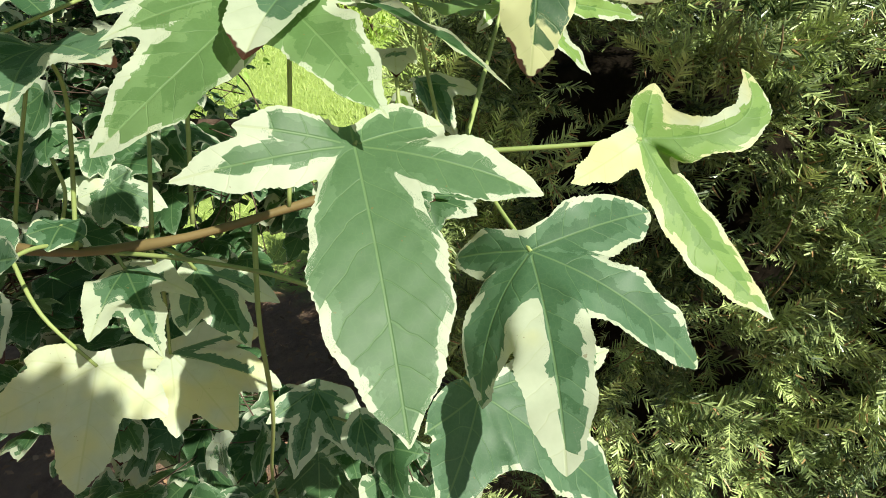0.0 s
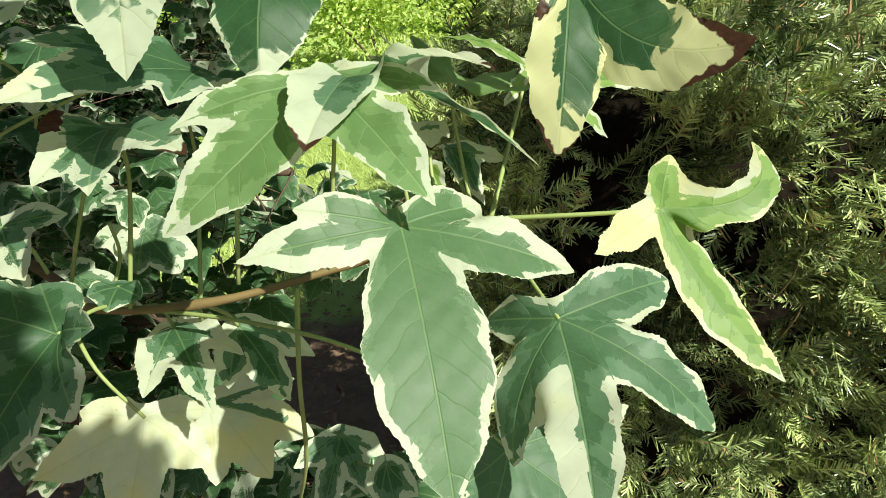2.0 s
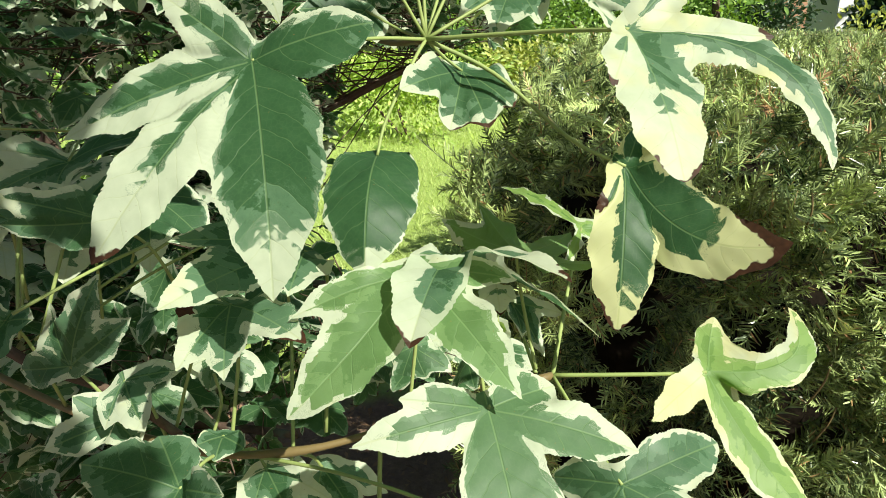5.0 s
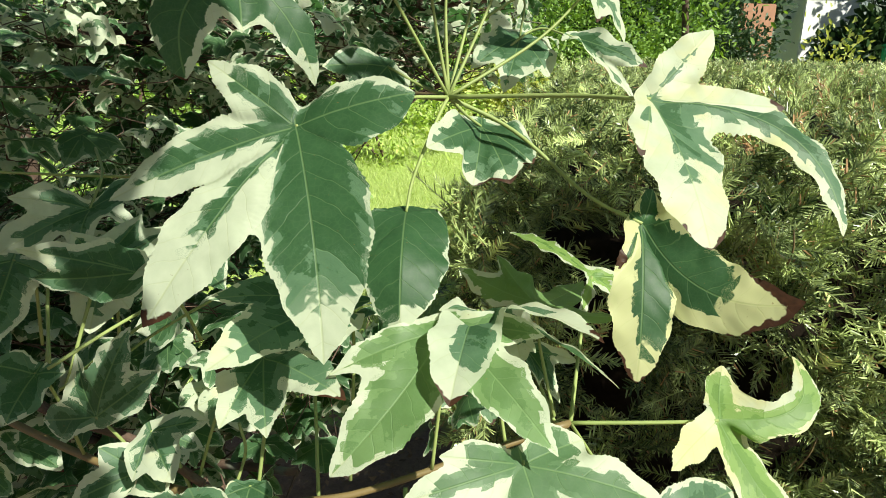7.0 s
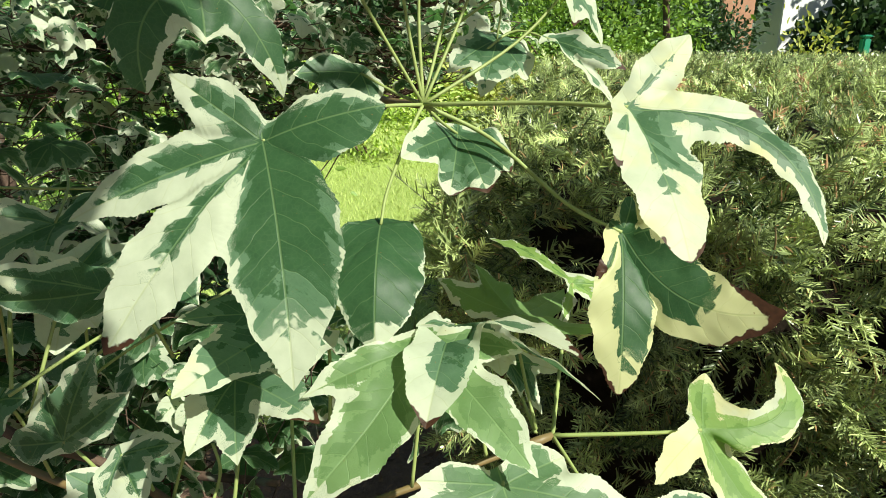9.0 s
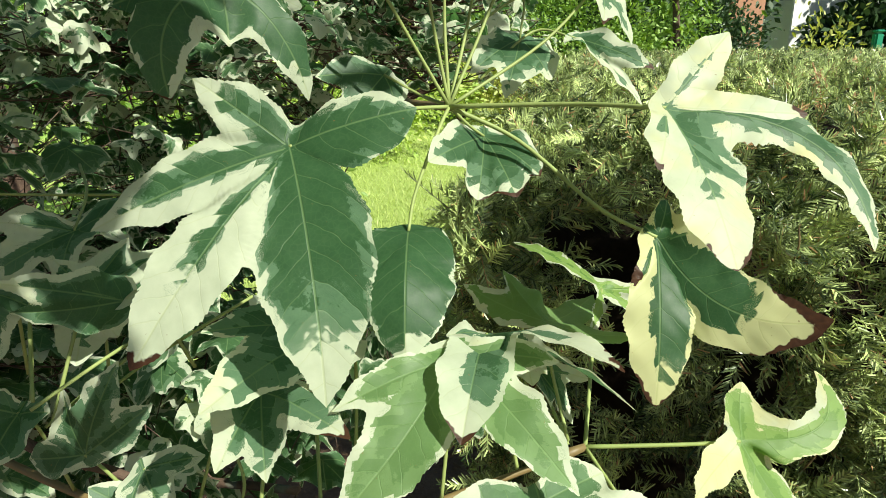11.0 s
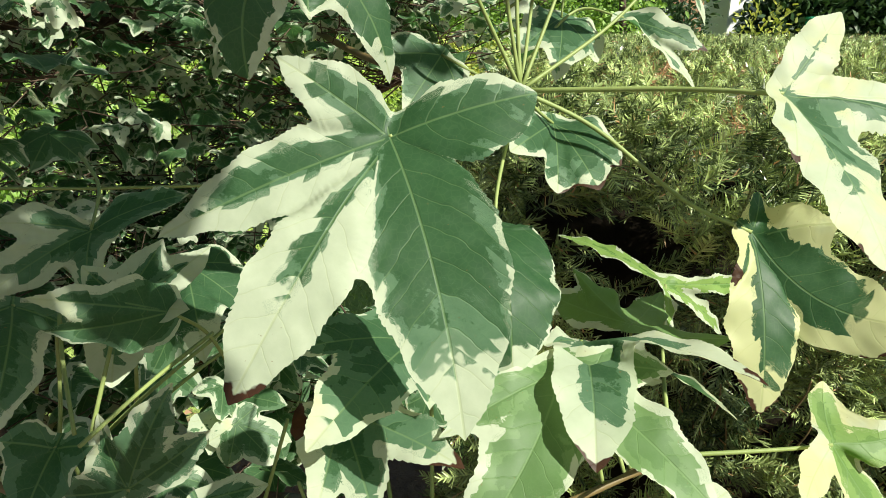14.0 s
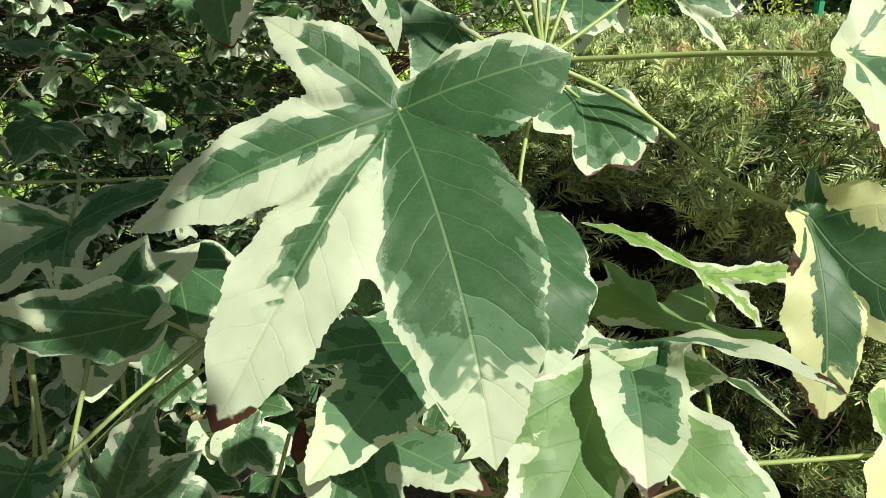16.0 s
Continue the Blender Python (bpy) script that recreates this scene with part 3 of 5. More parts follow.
def hedge_roof(n, yr, xmax):
    y = rng.uniform(*yr, n)
    x = hedge_left(y) + (xmax - hedge_left(y)) * rng.uniform(0, 1, n)
    z = np.minimum(HEDGE_TOP, 1.02 + 0.23 * np.sqrt(np.clip((y - hedge_front(0.9, x)) / 0.5, 0.0, 1))) + 0.025 * np.sin(x * 7 + y * 5) - np.abs(rng.normal(0, 0.045, n)) + 0.02 * np.sin(x * 31) * np.sin(y * 27)
    w = np.stack([rng.normal(0, .6, n), -0.3 + rng.normal(0, .5, n), 0.42 + rng.normal(0, .3, n)], 1)
    ok = y > hedge_front(0.9, x)
    return np.stack([x, y, z], 1)[ok], w[ok]


def hedge_side(n, yr):
    y, z = rng.uniform(*yr, n), rng.uniform(0.1, 1.22, n)
    x = hedge_left(y) + 0.03 * np.sin(y * 11 + z * 8) + np.abs(rng.normal(0, 0.06, n)) + 0.25 * np.clip((z - 1.05) / 0.2, 0, 1) ** 2
    w = np.stack([-0.8 + rng.normal(0, .4, n), rng.normal(-0.2, .5, n), 0.2 + rng.normal(0, .4, n)], 1)
    return np.stack([x, y, z], 1), w


def face_roll(w, n=(0.30, -0.55, 0.70), loose=0.5):
    """Sprays turn their flat side outwards, to the light."""
    d = w / np.linalg.norm(w, axis=1)[:, None]
    R = turn_to(d, np.zeros(len(d)))
    n = np.array(n)
    return np.arctan2(-R[:, :, 1] @ n, R[:, :, 2] @ n) + rng.normal(0, loose, len(w))


DEAD = (0.69, 2.0, 1.26)
hedge = thing("yew_hedge", (0.8, 1.3, 0), "clipped dark green yew hedge with sunlit needle tips", "hedge")
part("twig_core", hedge_core(), hedge, "near-black brown core painted to stand for shade among the hedge twigs")
near = [tufts(*hedge_shell(640, (-0.15, 1.7), (0.05, 1.2)), 10, 0.020, 0.40), tufts(*hedge_roof(900, (1.0, 3.4), 2.9), 9, 0.018, 0.5), tufts(*hedge_side(230, (1.2, 2.8)), 7, 0.022, 0.42)]
pts, wys, tns = (np.concatenate([a[k] for a in near]) for k in range(3))
hv, hf, ht = scatter(SPRIGS, pts, wys, face_roll(wys), rng.uniform(0.8, 1.2, len(pts)) * np.where(pts[:, 2] > 1.12, 0.9, 1.0), tns)
dead = np.hypot(np.hypot(hv[:, 0] - DEAD[0], hv[:, 1] - DEAD[1]), (hv[:, 2] - DEAD[2]) * 0.7) < 0.085
for _ in range(70):
    sx, sy = rng.uniform(0.3, 2.4), rng.uniform(1.25, 3.3)
    dead |= (np.hypot(hv[:, 0] - sx, hv[:, 1] - sy) < rng.uniform(0.012, 0.034)) & (hv[:, 2] > 1.0)
ht = np.where(dead, 0.995, ht)
tagged(part("needles", mesh_of("needles", hv, hf, YEW, False, {"tone": ht}), hedge), kind="stuff")
far = [hedge_roof(11000, (3.2, 10.5), 7.5), hedge_side(2200, (2.7, 9.0))]
pts = np.vstack([a for a, _ in far])
wys = np.vstack([b for _, b in far])
hv, hf, ht = scatter(SPRIGS_FAR, pts, wys, face_roll(wys), rng.uniform(0.9, 1.5, len(pts)))
tagged(part("far_needles", mesh_of("far_needles", hv, hf, YEW, False, {"tone": ht}), hedge), kind="stuff")
# the outermost sprigs of the near face stand singly
sprig_mesh = [mesh_of("sprig", v, f, YEW, False, {"tone": np.full(len(v), 0.25 + 0.15 * i)}) for i, (v, f) in enumerate(SPRIGS)]
sp, sw = hedge_shell(300, (0.0, 1.25), (0.35, 1.16))
sp[:, 1] -= 0.03
SR = turn_to(sw, face_roll(sw))
for i in range(min(280, len(sp))):
    o = new("sprig", sprig_mesh[i % 4])
    o.matrix_basis = Matrix.Translation(sp[i]) @ Matrix(SR[i].tolist()).to_4x4() @ Matrix.Scale(float(rng.uniform(0.8, 1.2)), 4)
    held(o, hedge)

# bare orange-brown shoots that the shears left standing
shoot_rng = np.random.default_rng(33)
for p, w in zip(*hedge_shell(26, (0.35, 1.3), (0.55, 1.12))):
    lean = shoot_rng.normal(0, 0.012, 3)
    up = shoot_rng.uniform(0.045, 0.085)
    q = p + (0.0, -0.05, 0.0)
    part("shoot", tube("shoot", [q, q + (lean[0], -0.012, up * 0.55), q + (lean[0] * 1.6, -0.008 + lean[1] * 0.3, up)], 0.0019, 0.0014, SHOOT, 6, 3), hedge, "bare orange-brown cut shoot")

# ---- bushes, trees and walls beyond ----
LEAFLET = [(np.array([(0, 0, 0), (0.3, 0.24, 0.07), (0.7, 0.19, 0.05), (1, 0, -0.05), (0.7, -0.19, 0.05), (0.3, -0.24, 0.07)], float), np.array([(0, 3, 2, 1), (0, 5, 4, 3)]))]
DIAMOND = [(np.array([(0, 0, 0), (0.5, 0.28, 0.05), (1, 0, 0), (0.5, -0.28, 0.05)], float), np.array([(0, 1, 2, 3)]))]


def bush(name, label, category, place, size, n, leaf_size, mat, trunk=0.03, stems=3, group=""):
    """A shrub or tree: stems and a crown of many small leaves in uneven clumps."""
    place = np.array(place, float)
    ob = thing(name, place, label, category, group)
    size = np.array(size, float)
    clumps = rng.normal(0, 0.42, (26, 3))
    clumps = clumps / np.maximum(1, np.linalg.norm(clumps, axis=1)[:, None]) * size + place + (0, 0, size[2] * 1.0)
    for i in range(stems):
        e = clumps[i]
        m = (place + e) / 2 + rng.normal(0, 0.05, 3)
        part("trunk", tube("trunk", [place + rng.normal(0, 0.02, 3) * (1, 1, 0) - (0, 0, 0.05), m, e], trunk, trunk * 0.4, BARK, 7), ob)
    c = clumps[rng.integers(0, len(clumps), n)]
    p = c + rng.normal(0, 1, (n, 3)) * size * 0.2
    w = (p - place - (0, 0, size[2] * 0.8)) + rng.normal(0, 0.6, (n, 3)) * size.mean()
    w[:, 2] -= 0.2 * size[2]
    v, f, t = scatter(DIAMOND if n > 8000 else LEAFLET, p, w, rng.uniform(-1.5, 1.5, n), leaf_size * rng.uniform(0.6, 1.3, n))
    tagged(part("crown", mesh_of("crown", v, f, mat, False, {"tone": t}), ob), kind="stuff")
    return ob


bush("shrub", "bright green leafy shrub behind the hedge", "shrub", (2.6, 11.5, 0), (1.6, 1.0, 1.5), 12000, 0.075, GREEN_BUSH)
bush("shrub", "bright green leafy shrub behind the hedge", "shrub", (0.3, 13.0, 0), (1.9, 1.2, 1.6), 12000, 0.08, GREEN_BUSH)
bush("shrub", "light green leafy shrub beyond the lawn", "shrub", (-3.2, 13.5, 0), (2.4, 1.4, 1.9), 6000, 0.12, GREEN_BUSH)
bush("shrub", "light green leafy shrub beyond the lawn", "shrub", (-8.0, 13.5, 0), (2.6, 1.4, 2.0), 5000, 0.13, GREEN_BUSH)
bush("shrub", "sunlit light green shrub behind the tree", "shrub", (-2.4, 4.6, 0), (1.5, 0.8, 1.0), 6000, 0.06, GREEN_BUSH, 0.02)
bush("shrub", "lime green shrub in full sun at the lawn's end", "shrub", (-0.9, 8.6, 0), (1.3, 0.7, 0.75), 6000, 0.07, LIME_BUSH, 0.02)
bush("shrub", "lime green shrub in full sun at the lawn's end", "shrub", (-3.4, 9.2, 0), (1.5, 0.8, 0.9), 6000, 0.07, LIME_BUSH, 0.02)
bush("shrub", "golden yellow shrub in the sun beyond the hedge", "shrub", (6.1, 11.2, 0), (0.55, 0.4, 1.05), 800, 0.10, GOLD_BUSH, 0.02)
bush("shrub", "golden yellow low shrub on the lawn", "shrub", (1.1, 10.9, 0), (1.0, 0.5, 0.75), 2200, 0.10, GOLD_BUSH)
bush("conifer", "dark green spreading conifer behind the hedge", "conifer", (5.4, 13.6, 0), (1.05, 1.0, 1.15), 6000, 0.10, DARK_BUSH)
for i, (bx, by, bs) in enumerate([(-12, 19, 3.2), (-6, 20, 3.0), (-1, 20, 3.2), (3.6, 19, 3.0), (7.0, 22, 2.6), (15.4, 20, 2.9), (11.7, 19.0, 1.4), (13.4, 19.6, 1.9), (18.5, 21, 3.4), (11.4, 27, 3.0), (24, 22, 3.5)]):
    bush("tree", "dark broadleaf tree behind the garden", "tree", (bx, by, 0), (bs, bs * 0.6, bs), 12000, 0.28, DARK_BUSH, 0.14, 4, "trees behind the garden")
bush("tree", "grey-trunked young tree behind the hedge", "tree", (4.1, 11.6, 0), (1.0, 0.9, 2.6), 2500, 0.13, GREEN_BUSH, 0.09, 1)


def box_mesh(name, lo, hi, mat, bevel=0.01, taper=1.0):
    bm = bmesh.new()
    bmesh.ops.create_cube(bm, size=1)
    for v in bm.verts:
        k = taper if v.co.z < 0 else 1.0
        v.co = Vector([(lo[i] + hi[i]) / 2 + v.co[i] * (hi[i] - lo[i]) * (k if i < 2 else 1) for i in range(3)])
    bmesh.ops.bevel(bm, geom=bm.edges[:], offset=bevel, segments=2, affect="EDGES")
    me = bpy.data.meshes.new(name)
    bm.to_mesh(me)
    bm.free()
    me.materials.append(mat)
    return me


# block added for a bright patch between the trees; width fits the camera's view
house = thing("white_block", (11.4, 22.4, 0), "white block with roof for a bright patch between trees, fitted to the camera's view", "building")
part("wall", box_mesh("wall", (10.68, 21.4, -0.1), (12.4, 23.4, 3.4), WHITE, 0.03), house)
part("roof", box_mesh("roof", (10.5, 21.1, 3.4), (12.6, 23.7, 3.7), BRICK, 0.05), house)
bwall = thing("brick_wall", (7.35, 17.0, 0), "reddish brick garden wall between the trees", "wall")
part("wall", box_mesh("wall", (6.95, 16.9, -0.1), (7.75, 17.1, 2.6), BRICK, 0.02), bwall)
# unclear green upright taken as a bin; place and size fit the camera's view
green_bin = thing("far_bin", (10.4, 16.6, 0), "narrow emerald green plastic bin, sized to fit the camera's view", "bin")
part("body", box_mesh("body", (10.30, 16.5, 0.0), (10.50, 16.7, 1.66), BIN_GREEN, 0.04, 0.85), green_bin)
part("lid", box_mesh("lid", (10.28, 16.48, 1.66), (10.52, 16.72, 1.72), BIN_GREEN, 0.04), green_bin)

# ---- lower sweetgum shoot: branch with the large leaves in the sun ----
N2 = (0.011, 0.355, 1.132)
low = thing("sweetgum_branch", (-0.60, 0.50, 1.12), "low leafy sweetgum branch with cream-edged green leaves", "branch")
WOODY = [(-0.62, 0.50, 1.13), (-0.42, 0.40, 1.10), (-0.26, 0.335, 1.086), (-0.163, 0.315, 1.094), (-0.07, 0.335, 1.112), N2]
part("stem", tube("stem", WOODY, 0.0033, 0.0020, SHOOT, 10, 8, ((0.42, 0.35), (0.6, 0.4), (0.8, 0.3), (0.97, 0.7))), low, "orange-brown woody stem turning green")
leaf(low, "broad grey-green leaf with cream margins in full sun", (-0.035, 0.251, 1.169),
     [
     lobe((-0.080, 0.239, 1.181), 0.0105, 0.80, 0.45, 0.72, blunt=0.3), lobe((-0.102, 0.222, 1.164), 0.0135, 0.50, 0.28, 0.82, root=0.35, peak=0.45),
     lobe((-0.011, 0.165, 1.087), 0.0265, 0.87, 0.84, 0.97, root=0.42, blunt=0.15), lobe((0.043, 0.247, 1.148), 0.0160, 0.92, 0.42, 0.93, root=0.45, blunt=0.15),
     lobe((0.001, 0.274, 1.170), 0.0150, 0.75, 0.80, 0.78, blunt=0.6, root=0.5)],
     [(-0.03, 0.275, 1.172), (-0.02, 0.32, 1.15), (-0.01, 0.348, 1.129)], fold=0.05, dark=0.30, lime=0.12, deep=0.42, web=0.17, wave=0.0003, gold=-0.2, pucker=0.0)
leaf(low, "bright yellow-green leaf with a curled lobe, lit by the sun", (0.109, 0.345, 1.142),
     [
     lobe((0.124, 0.384, 1.164), 0.0105, 0.85, 0.75, 0.9, blunt=0.7, root=0.5), lobe((0.174, 0.386, 1.172), 0.0125, 0.45, 0.90, 0.92, via=(0.186, 0.337, 1.143), root=0.5, blunt=0.2, asym=0.15),
     lobe((0.172, 0.285, 1.062), 0.0180, 0.78, 0.70, 0.95, root=0.5, blunt=0.2), lobe((0.062, 0.297, 1.134), 0.0115, -0.1, -0.3, 0.6, root=0.5, peak=0.32)],
     [(0.075, 0.348, 1.138), N2], r=0.0012, fold=0.10, dark=-0.05, lime=0.7, deep=0.6, web=0.2, wave=0.0008, gold=0.6)
leaf(low, "grey-green leaf with a long lobe rolled under", (0.041, 0.268, 1.112),
     [
     lobe((0.006, 0.300, 1.092), 0.0130, 0.85, 0.85, root=0.5, blunt=0.4), lobe((0.018, 0.236, 1.046), 0.0155, 0.88, 0.80, 0.95, via=0.3, blunt=0.4),
     lobe((0.047, 0.180, 1.060), 0.0175, 0.05, 0.74, 0.95, via=(0.049, 0.215, 1.085), blunt=0.7), lobe((0.117, 0.242, 1.064), 0.0165, 0.90, 0.85, 0.97, via=0.25, blunt=0.6, root=0.45),
     lobe((0.106, 0.306, 1.115), 0.0175, 0.88, 0.86, 0.96, blunt=0.65, root=0.42)],
     [(0.03, 0.30, 1.118), N2], fold=0.08, dark=0.05, deep=0.6)
leaf(low, "plain grey-green leaf with a thin cream edge, in half shade", (0.018, 0.262, 1.035),
     [
     lobe((-0.010, 0.235, 1.032), 0.014, 0.93, 0.9), lobe((-0.002, 0.216, 1.000), 0.019, 0.95, 0.92), lobe((0.092, 0.246, 0.973), 0.020, 0.92, 0.92), lobe((0.097, 0.315, 1.024), 0.014, 0.75, 0.5)],
     [(-0.02, 0.268, 1.066), (-0.066, 0.270, 1.094), (-0.13, 0.297, 1.094), (-0.20, 0.322, 1.088)], dark=0.25, deep=0.45)
leaf(low, "long-lobed light green leaf with wavy cream edge", (-0.077, 0.306, 1.224),
     [
     lobe((-0.142, 0.275, 1.207), 0.0115, 0.75, 0.55, 0.85, root=0.35), lobe((-0.136, 0.237, 1.169), 0.0210, 0.72, 0.92, 0.97, root=0.5, blunt=0.4, sway=0.10),
     lobe((-0.019, 0.237, 1.183), 0.0170, 0.93, 0.72, 0.95, root=0.5), lobe((-0.018, 0.306, 1.219), 0.012, 0.8, 0.8)],
     [(-0.075, 0.33, 1.21), (-0.08, 0.335, 1.16), (-0.085, 0.33, 1.11)], dark=0.1, lime=0.35, deep=0.5)
leaf(low, "leaf with a broad cream lobe and brown tip", (-0.057, 0.340, 1.221),
     [
     lobe((-0.080, 0.327, 1.226), 0.007, 0.5, 0.5), lobe((-0.075, 0.250, 1.203), 0.0200, 0.0, 0.62, 0.72, burn=0.03, via=0.25, blunt=0.4, peak=0.55),
     lobe((0.006, 0.264, 1.234), 0.0160, 0.1, 0.35, 0.55, burn=0.10, via=0.15, blunt=0.2), lobe((0.036, 0.330, 1.172), 0.010, 0.7, 0.2)],
     [(-0.05, 0.36, 1.20), (-0.04, 0.352, 1.15), (-0.035, 0.345, 1.122)], fold=0.22)
leaf(low, "bright green narrow-lobed leaf seen edge-on", (0.041, 0.457, 1.206),
     [((-0.020, 0.547, 1.218), 0.008, 0.25, 0.0), ((0.02, 0.40, 1.19), 0.005, 0.4, 0.0), ((0.110, 0.490, 1.146), 0.008, 0.45, 0.0), ((0.150, 0.510, 1.184), 0.008, 0.30, 0.0)],
     [(0.028, 0.42, 1.17), N2], r=0.0012, dark=-0.3, lime=0.8, web=0.10)
leaf(low, "plain grey-green leaf behind the cream lobe", (-0.015, 0.376, 1.213),
     [((-0.068, 0.438, 1.218), 0.013, 0.3, 0.0), ((-0.040, 0.425, 1.234), 0.009, 0.12, 0.0), ((0.031, 0.440, 1.208), 0.014, 0.05, 0.0), ((0.040, 0.352, 1.214), 0.014, 0.05, 0.0)],
     [(-0.01, 0.38, 1.18), (0.0, 0.358, 1.135)], dark=-0.9, lime=0.45, deep=0.1)

# ---- upper shoot: a ring of leaves on long stalks ----
N1 = (-0.078, 0.436, 1.348)
upper = thing("sweetgum_branch", (-0.20, 0.95, 1.36), "leafy sweetgum shoot with long leaf stalks from one node", "branch")
part("stem", tube("stem", [(-0.30, 1.10, 1.40), (-0.20, 0.80, 1.36), (-0.12, 0.55, 1.345), N1], 0.0045, 0.0026, SHOOT, 8, 6, ((0.97, 0.6),)), upper, "thin woody stem")
leaf(upper, "large cream and dark green five-lobed leaf", (-0.161, 0.310, 1.339),
     [
     lobe((-0.210, 0.318, 1.373), 0.0150, 0.74, 0.42, 0.70, root=0.40, peak=0.42), lobe((-0.261, 0.293, 1.299), 0.0185, 0.66, 0.22, 0.78, root=0.42, peak=0.42),
     lobe((-0.224, 0.240, 1.249), 0.0205, 0.36, 0.06, 0.64, burn=0.02, blunt=0.35, peak=0.60), lobe((-0.135, 0.230, 1.236), 0.0295, 0.80, 0.95, 0.78, blunt=0.30, root=0.42, peak=0.46, sway=0.06, asym=0.08),
     lobe((-0.096, 0.310, 1.358), 0.0205, 1.05, 0.82, 1.0, blunt=0.5, root=0.6, asym=-0.22, peak=0.55)],
     [(-0.15, 0.335, 1.345), (-0.11, 0.40, 1.349), N1], fold=0.06, step=0.0008, web=0.15, dark=0.28, deep=1.0, wave=0.0009, gold=0.0, pucker=0.00020)
leaf(upper, "leaf with scorched brown edges and yellow margin", (0.053, 0.376, 1.271),
     [
     lobe((0.062, 0.390, 1.292), 0.010, 0.9, 0.9, blunt=0.6), lobe((0.035, 0.350, 1.245), 0.009, 0.5, 0.2, 0.9, burn=0.30, via=0.2, blunt=0.5),
     lobe((0.044, 0.324, 1.180), 0.0210, 0.0, 0.86, 0.80, burn=0.07, via=0.2, blunt=0.6, root=0.45), lobe((0.133, 0.309, 1.242), 0.0240, 0.30, 0.95, 0.62, burn=0.24, via=(0.081, 0.334, 1.218), blunt=0.35, root=0.45),
     lobe((0.090, 0.352, 1.285), 0.013, 0.4, -0.2, 0.4, blunt=0.3)],
     [(0.02, 0.40, 1.285), (-0.03, 0.43, 1.325), N1], r=0.0012, fold=-0.10, web=0.36, dark=0.5, deep=1.0, gold=0.9, pucker=0.00030)
leaf(upper, "pale cream sunlit leaf with one long drooping lobe", (0.042, 0.349, 1.354),
     [
     lobe((0.027, 0.305, 1.327), 0.0110, 0.5, 0.1, 0.45, burn=0.10, blunt=0.5), lobe((0.058, 0.272, 1.284), 0.0240, -0.3, 0.92, 0.56, burn=0.03, via=0.12, blunt=0.75, peak=0.55),
     lobe((0.142, 0.300, 1.284), 0.0125, 0.55, 0.92, 0.93, via=(0.152, 0.352, 1.352), blunt=0.3, root=0.5),
     lobe((0.124, 0.352, 1.350), 0.0130, -0.3, -0.3, 0.3, burn=0.02, via=0.02, blunt=0.5), lobe((0.085, 0.378, 1.395), 0.0135, 0.20, 0.05, 0.7, via=0.02, blunt=0.45, root=0.5, wild=0.9)],
     [(0.00, 0.39, 1.353), N1], r=0.0013, fold=-0.10, web=0.2, gold=0.4)
leaf(upper, "small rounded grey-green leaf with brown-tipped cream edge", (-0.053, 0.448, 1.326),
     [
     lobe((-0.092, 0.389, 1.318), 0.0155, 0.60, 0.70, 0.85, via=0.1, blunt=0.6), lobe((-0.060, 0.400, 1.290), 0.0165, 0.75, 0.7, 0.84, burn=0.06, via=0.1, blunt=0.7),
     lobe((-0.034, 0.400, 1.292), 0.0165, 0.75, 0.7, 0.86, burn=0.06, via=0.1, blunt=0.7), lobe((-0.017, 0.414, 1.304), 0.0145, 0.7, 0.8, 0.9, burn=0.03, via=0.1, blunt=0.7)],
     [(-0.065, 0.445, 1.335), N1], web=0.52, dark=0.2)
leaf(upper, "rounded glossy dark green leaf hanging down", (-0.104, 0.361, 1.280),
     [
     lobe((-0.120, 0.330, 1.258), 0.014, 1.1, 1.1, via=0.3, blunt=0.6, root=0.6), lobe((-0.104, 0.297, 1.223), 0.0285, 0.9, 0.9, 0.88, via=0.40, blunt=0.55, root=0.62, peak=0.45), lobe((-0.088, 0.330, 1.258), 0.014, 1.1, 1.1, via=0.3, blunt=0.6, root=0.6)],
     [(-0.10, 0.38, 1.30), (-0.085, 0.42, 1.335), N1], web=0.42, dark=0.5, fold=-0.30, deep=1.0, pucker=0.00025)
leaf(upper, "glossy dark green leaf with rolled cream-edged lobes", (-0.202, 0.353, 1.424),
     [lobe((-0.255, 0.335, 1.408), 0.014, 0.95, 0.95), lobe((-0.221, 0.317, 1.362), 0.0165, 0.95, 0.62, 1.0, burn=0.03, via=(-0.226, 0.298, 1.405), blunt=0.6), lobe((-0.197, 0.346, 1.385), 0.012, 0.5, 0.9, 0.9),
      lobe((-0.160, 0.365, 1.357), 0.0125, 0.75, 0.95, 0.80, via=(-0.165, 0.350, 1.402))],
     [(-0.19, 0.40, 1.47), (-0.15, 0.50, 1.56)], dark=0.5, fold=-0.05, web=0.3)
leaf(upper, "dark-patched small leaf behind the stalks", (-0.011, 0.606, 1.394),
     [((-0.059, 0.556, 1.365), 0.016, 0.42, 0.0), ((-0.030, 0.539, 1.345), 0.016, 0.42, 0.0), ((0.013, 0.574, 1.360), 0.015, 0.42, 0.0)], [(-0.01, 0.62, 1.43), (-0.06, 0.6, 1.40)], web=0.5)
leaf(upper, "cream leaf with brown spots and curled tip", (0.036, 0.584, 1.394),
     [((0.05, 0.55, 1.375), 0.010, 0.5, 0.0), ((0.089, 0.545, 1.337), 0.007, 0.85, 0.0), ((0.099, 0.555, 1.368), 0.012, 0.5, 0.1)], [(0.0, 0.6, 1.40), (-0.05, 0.56, 1.36)])
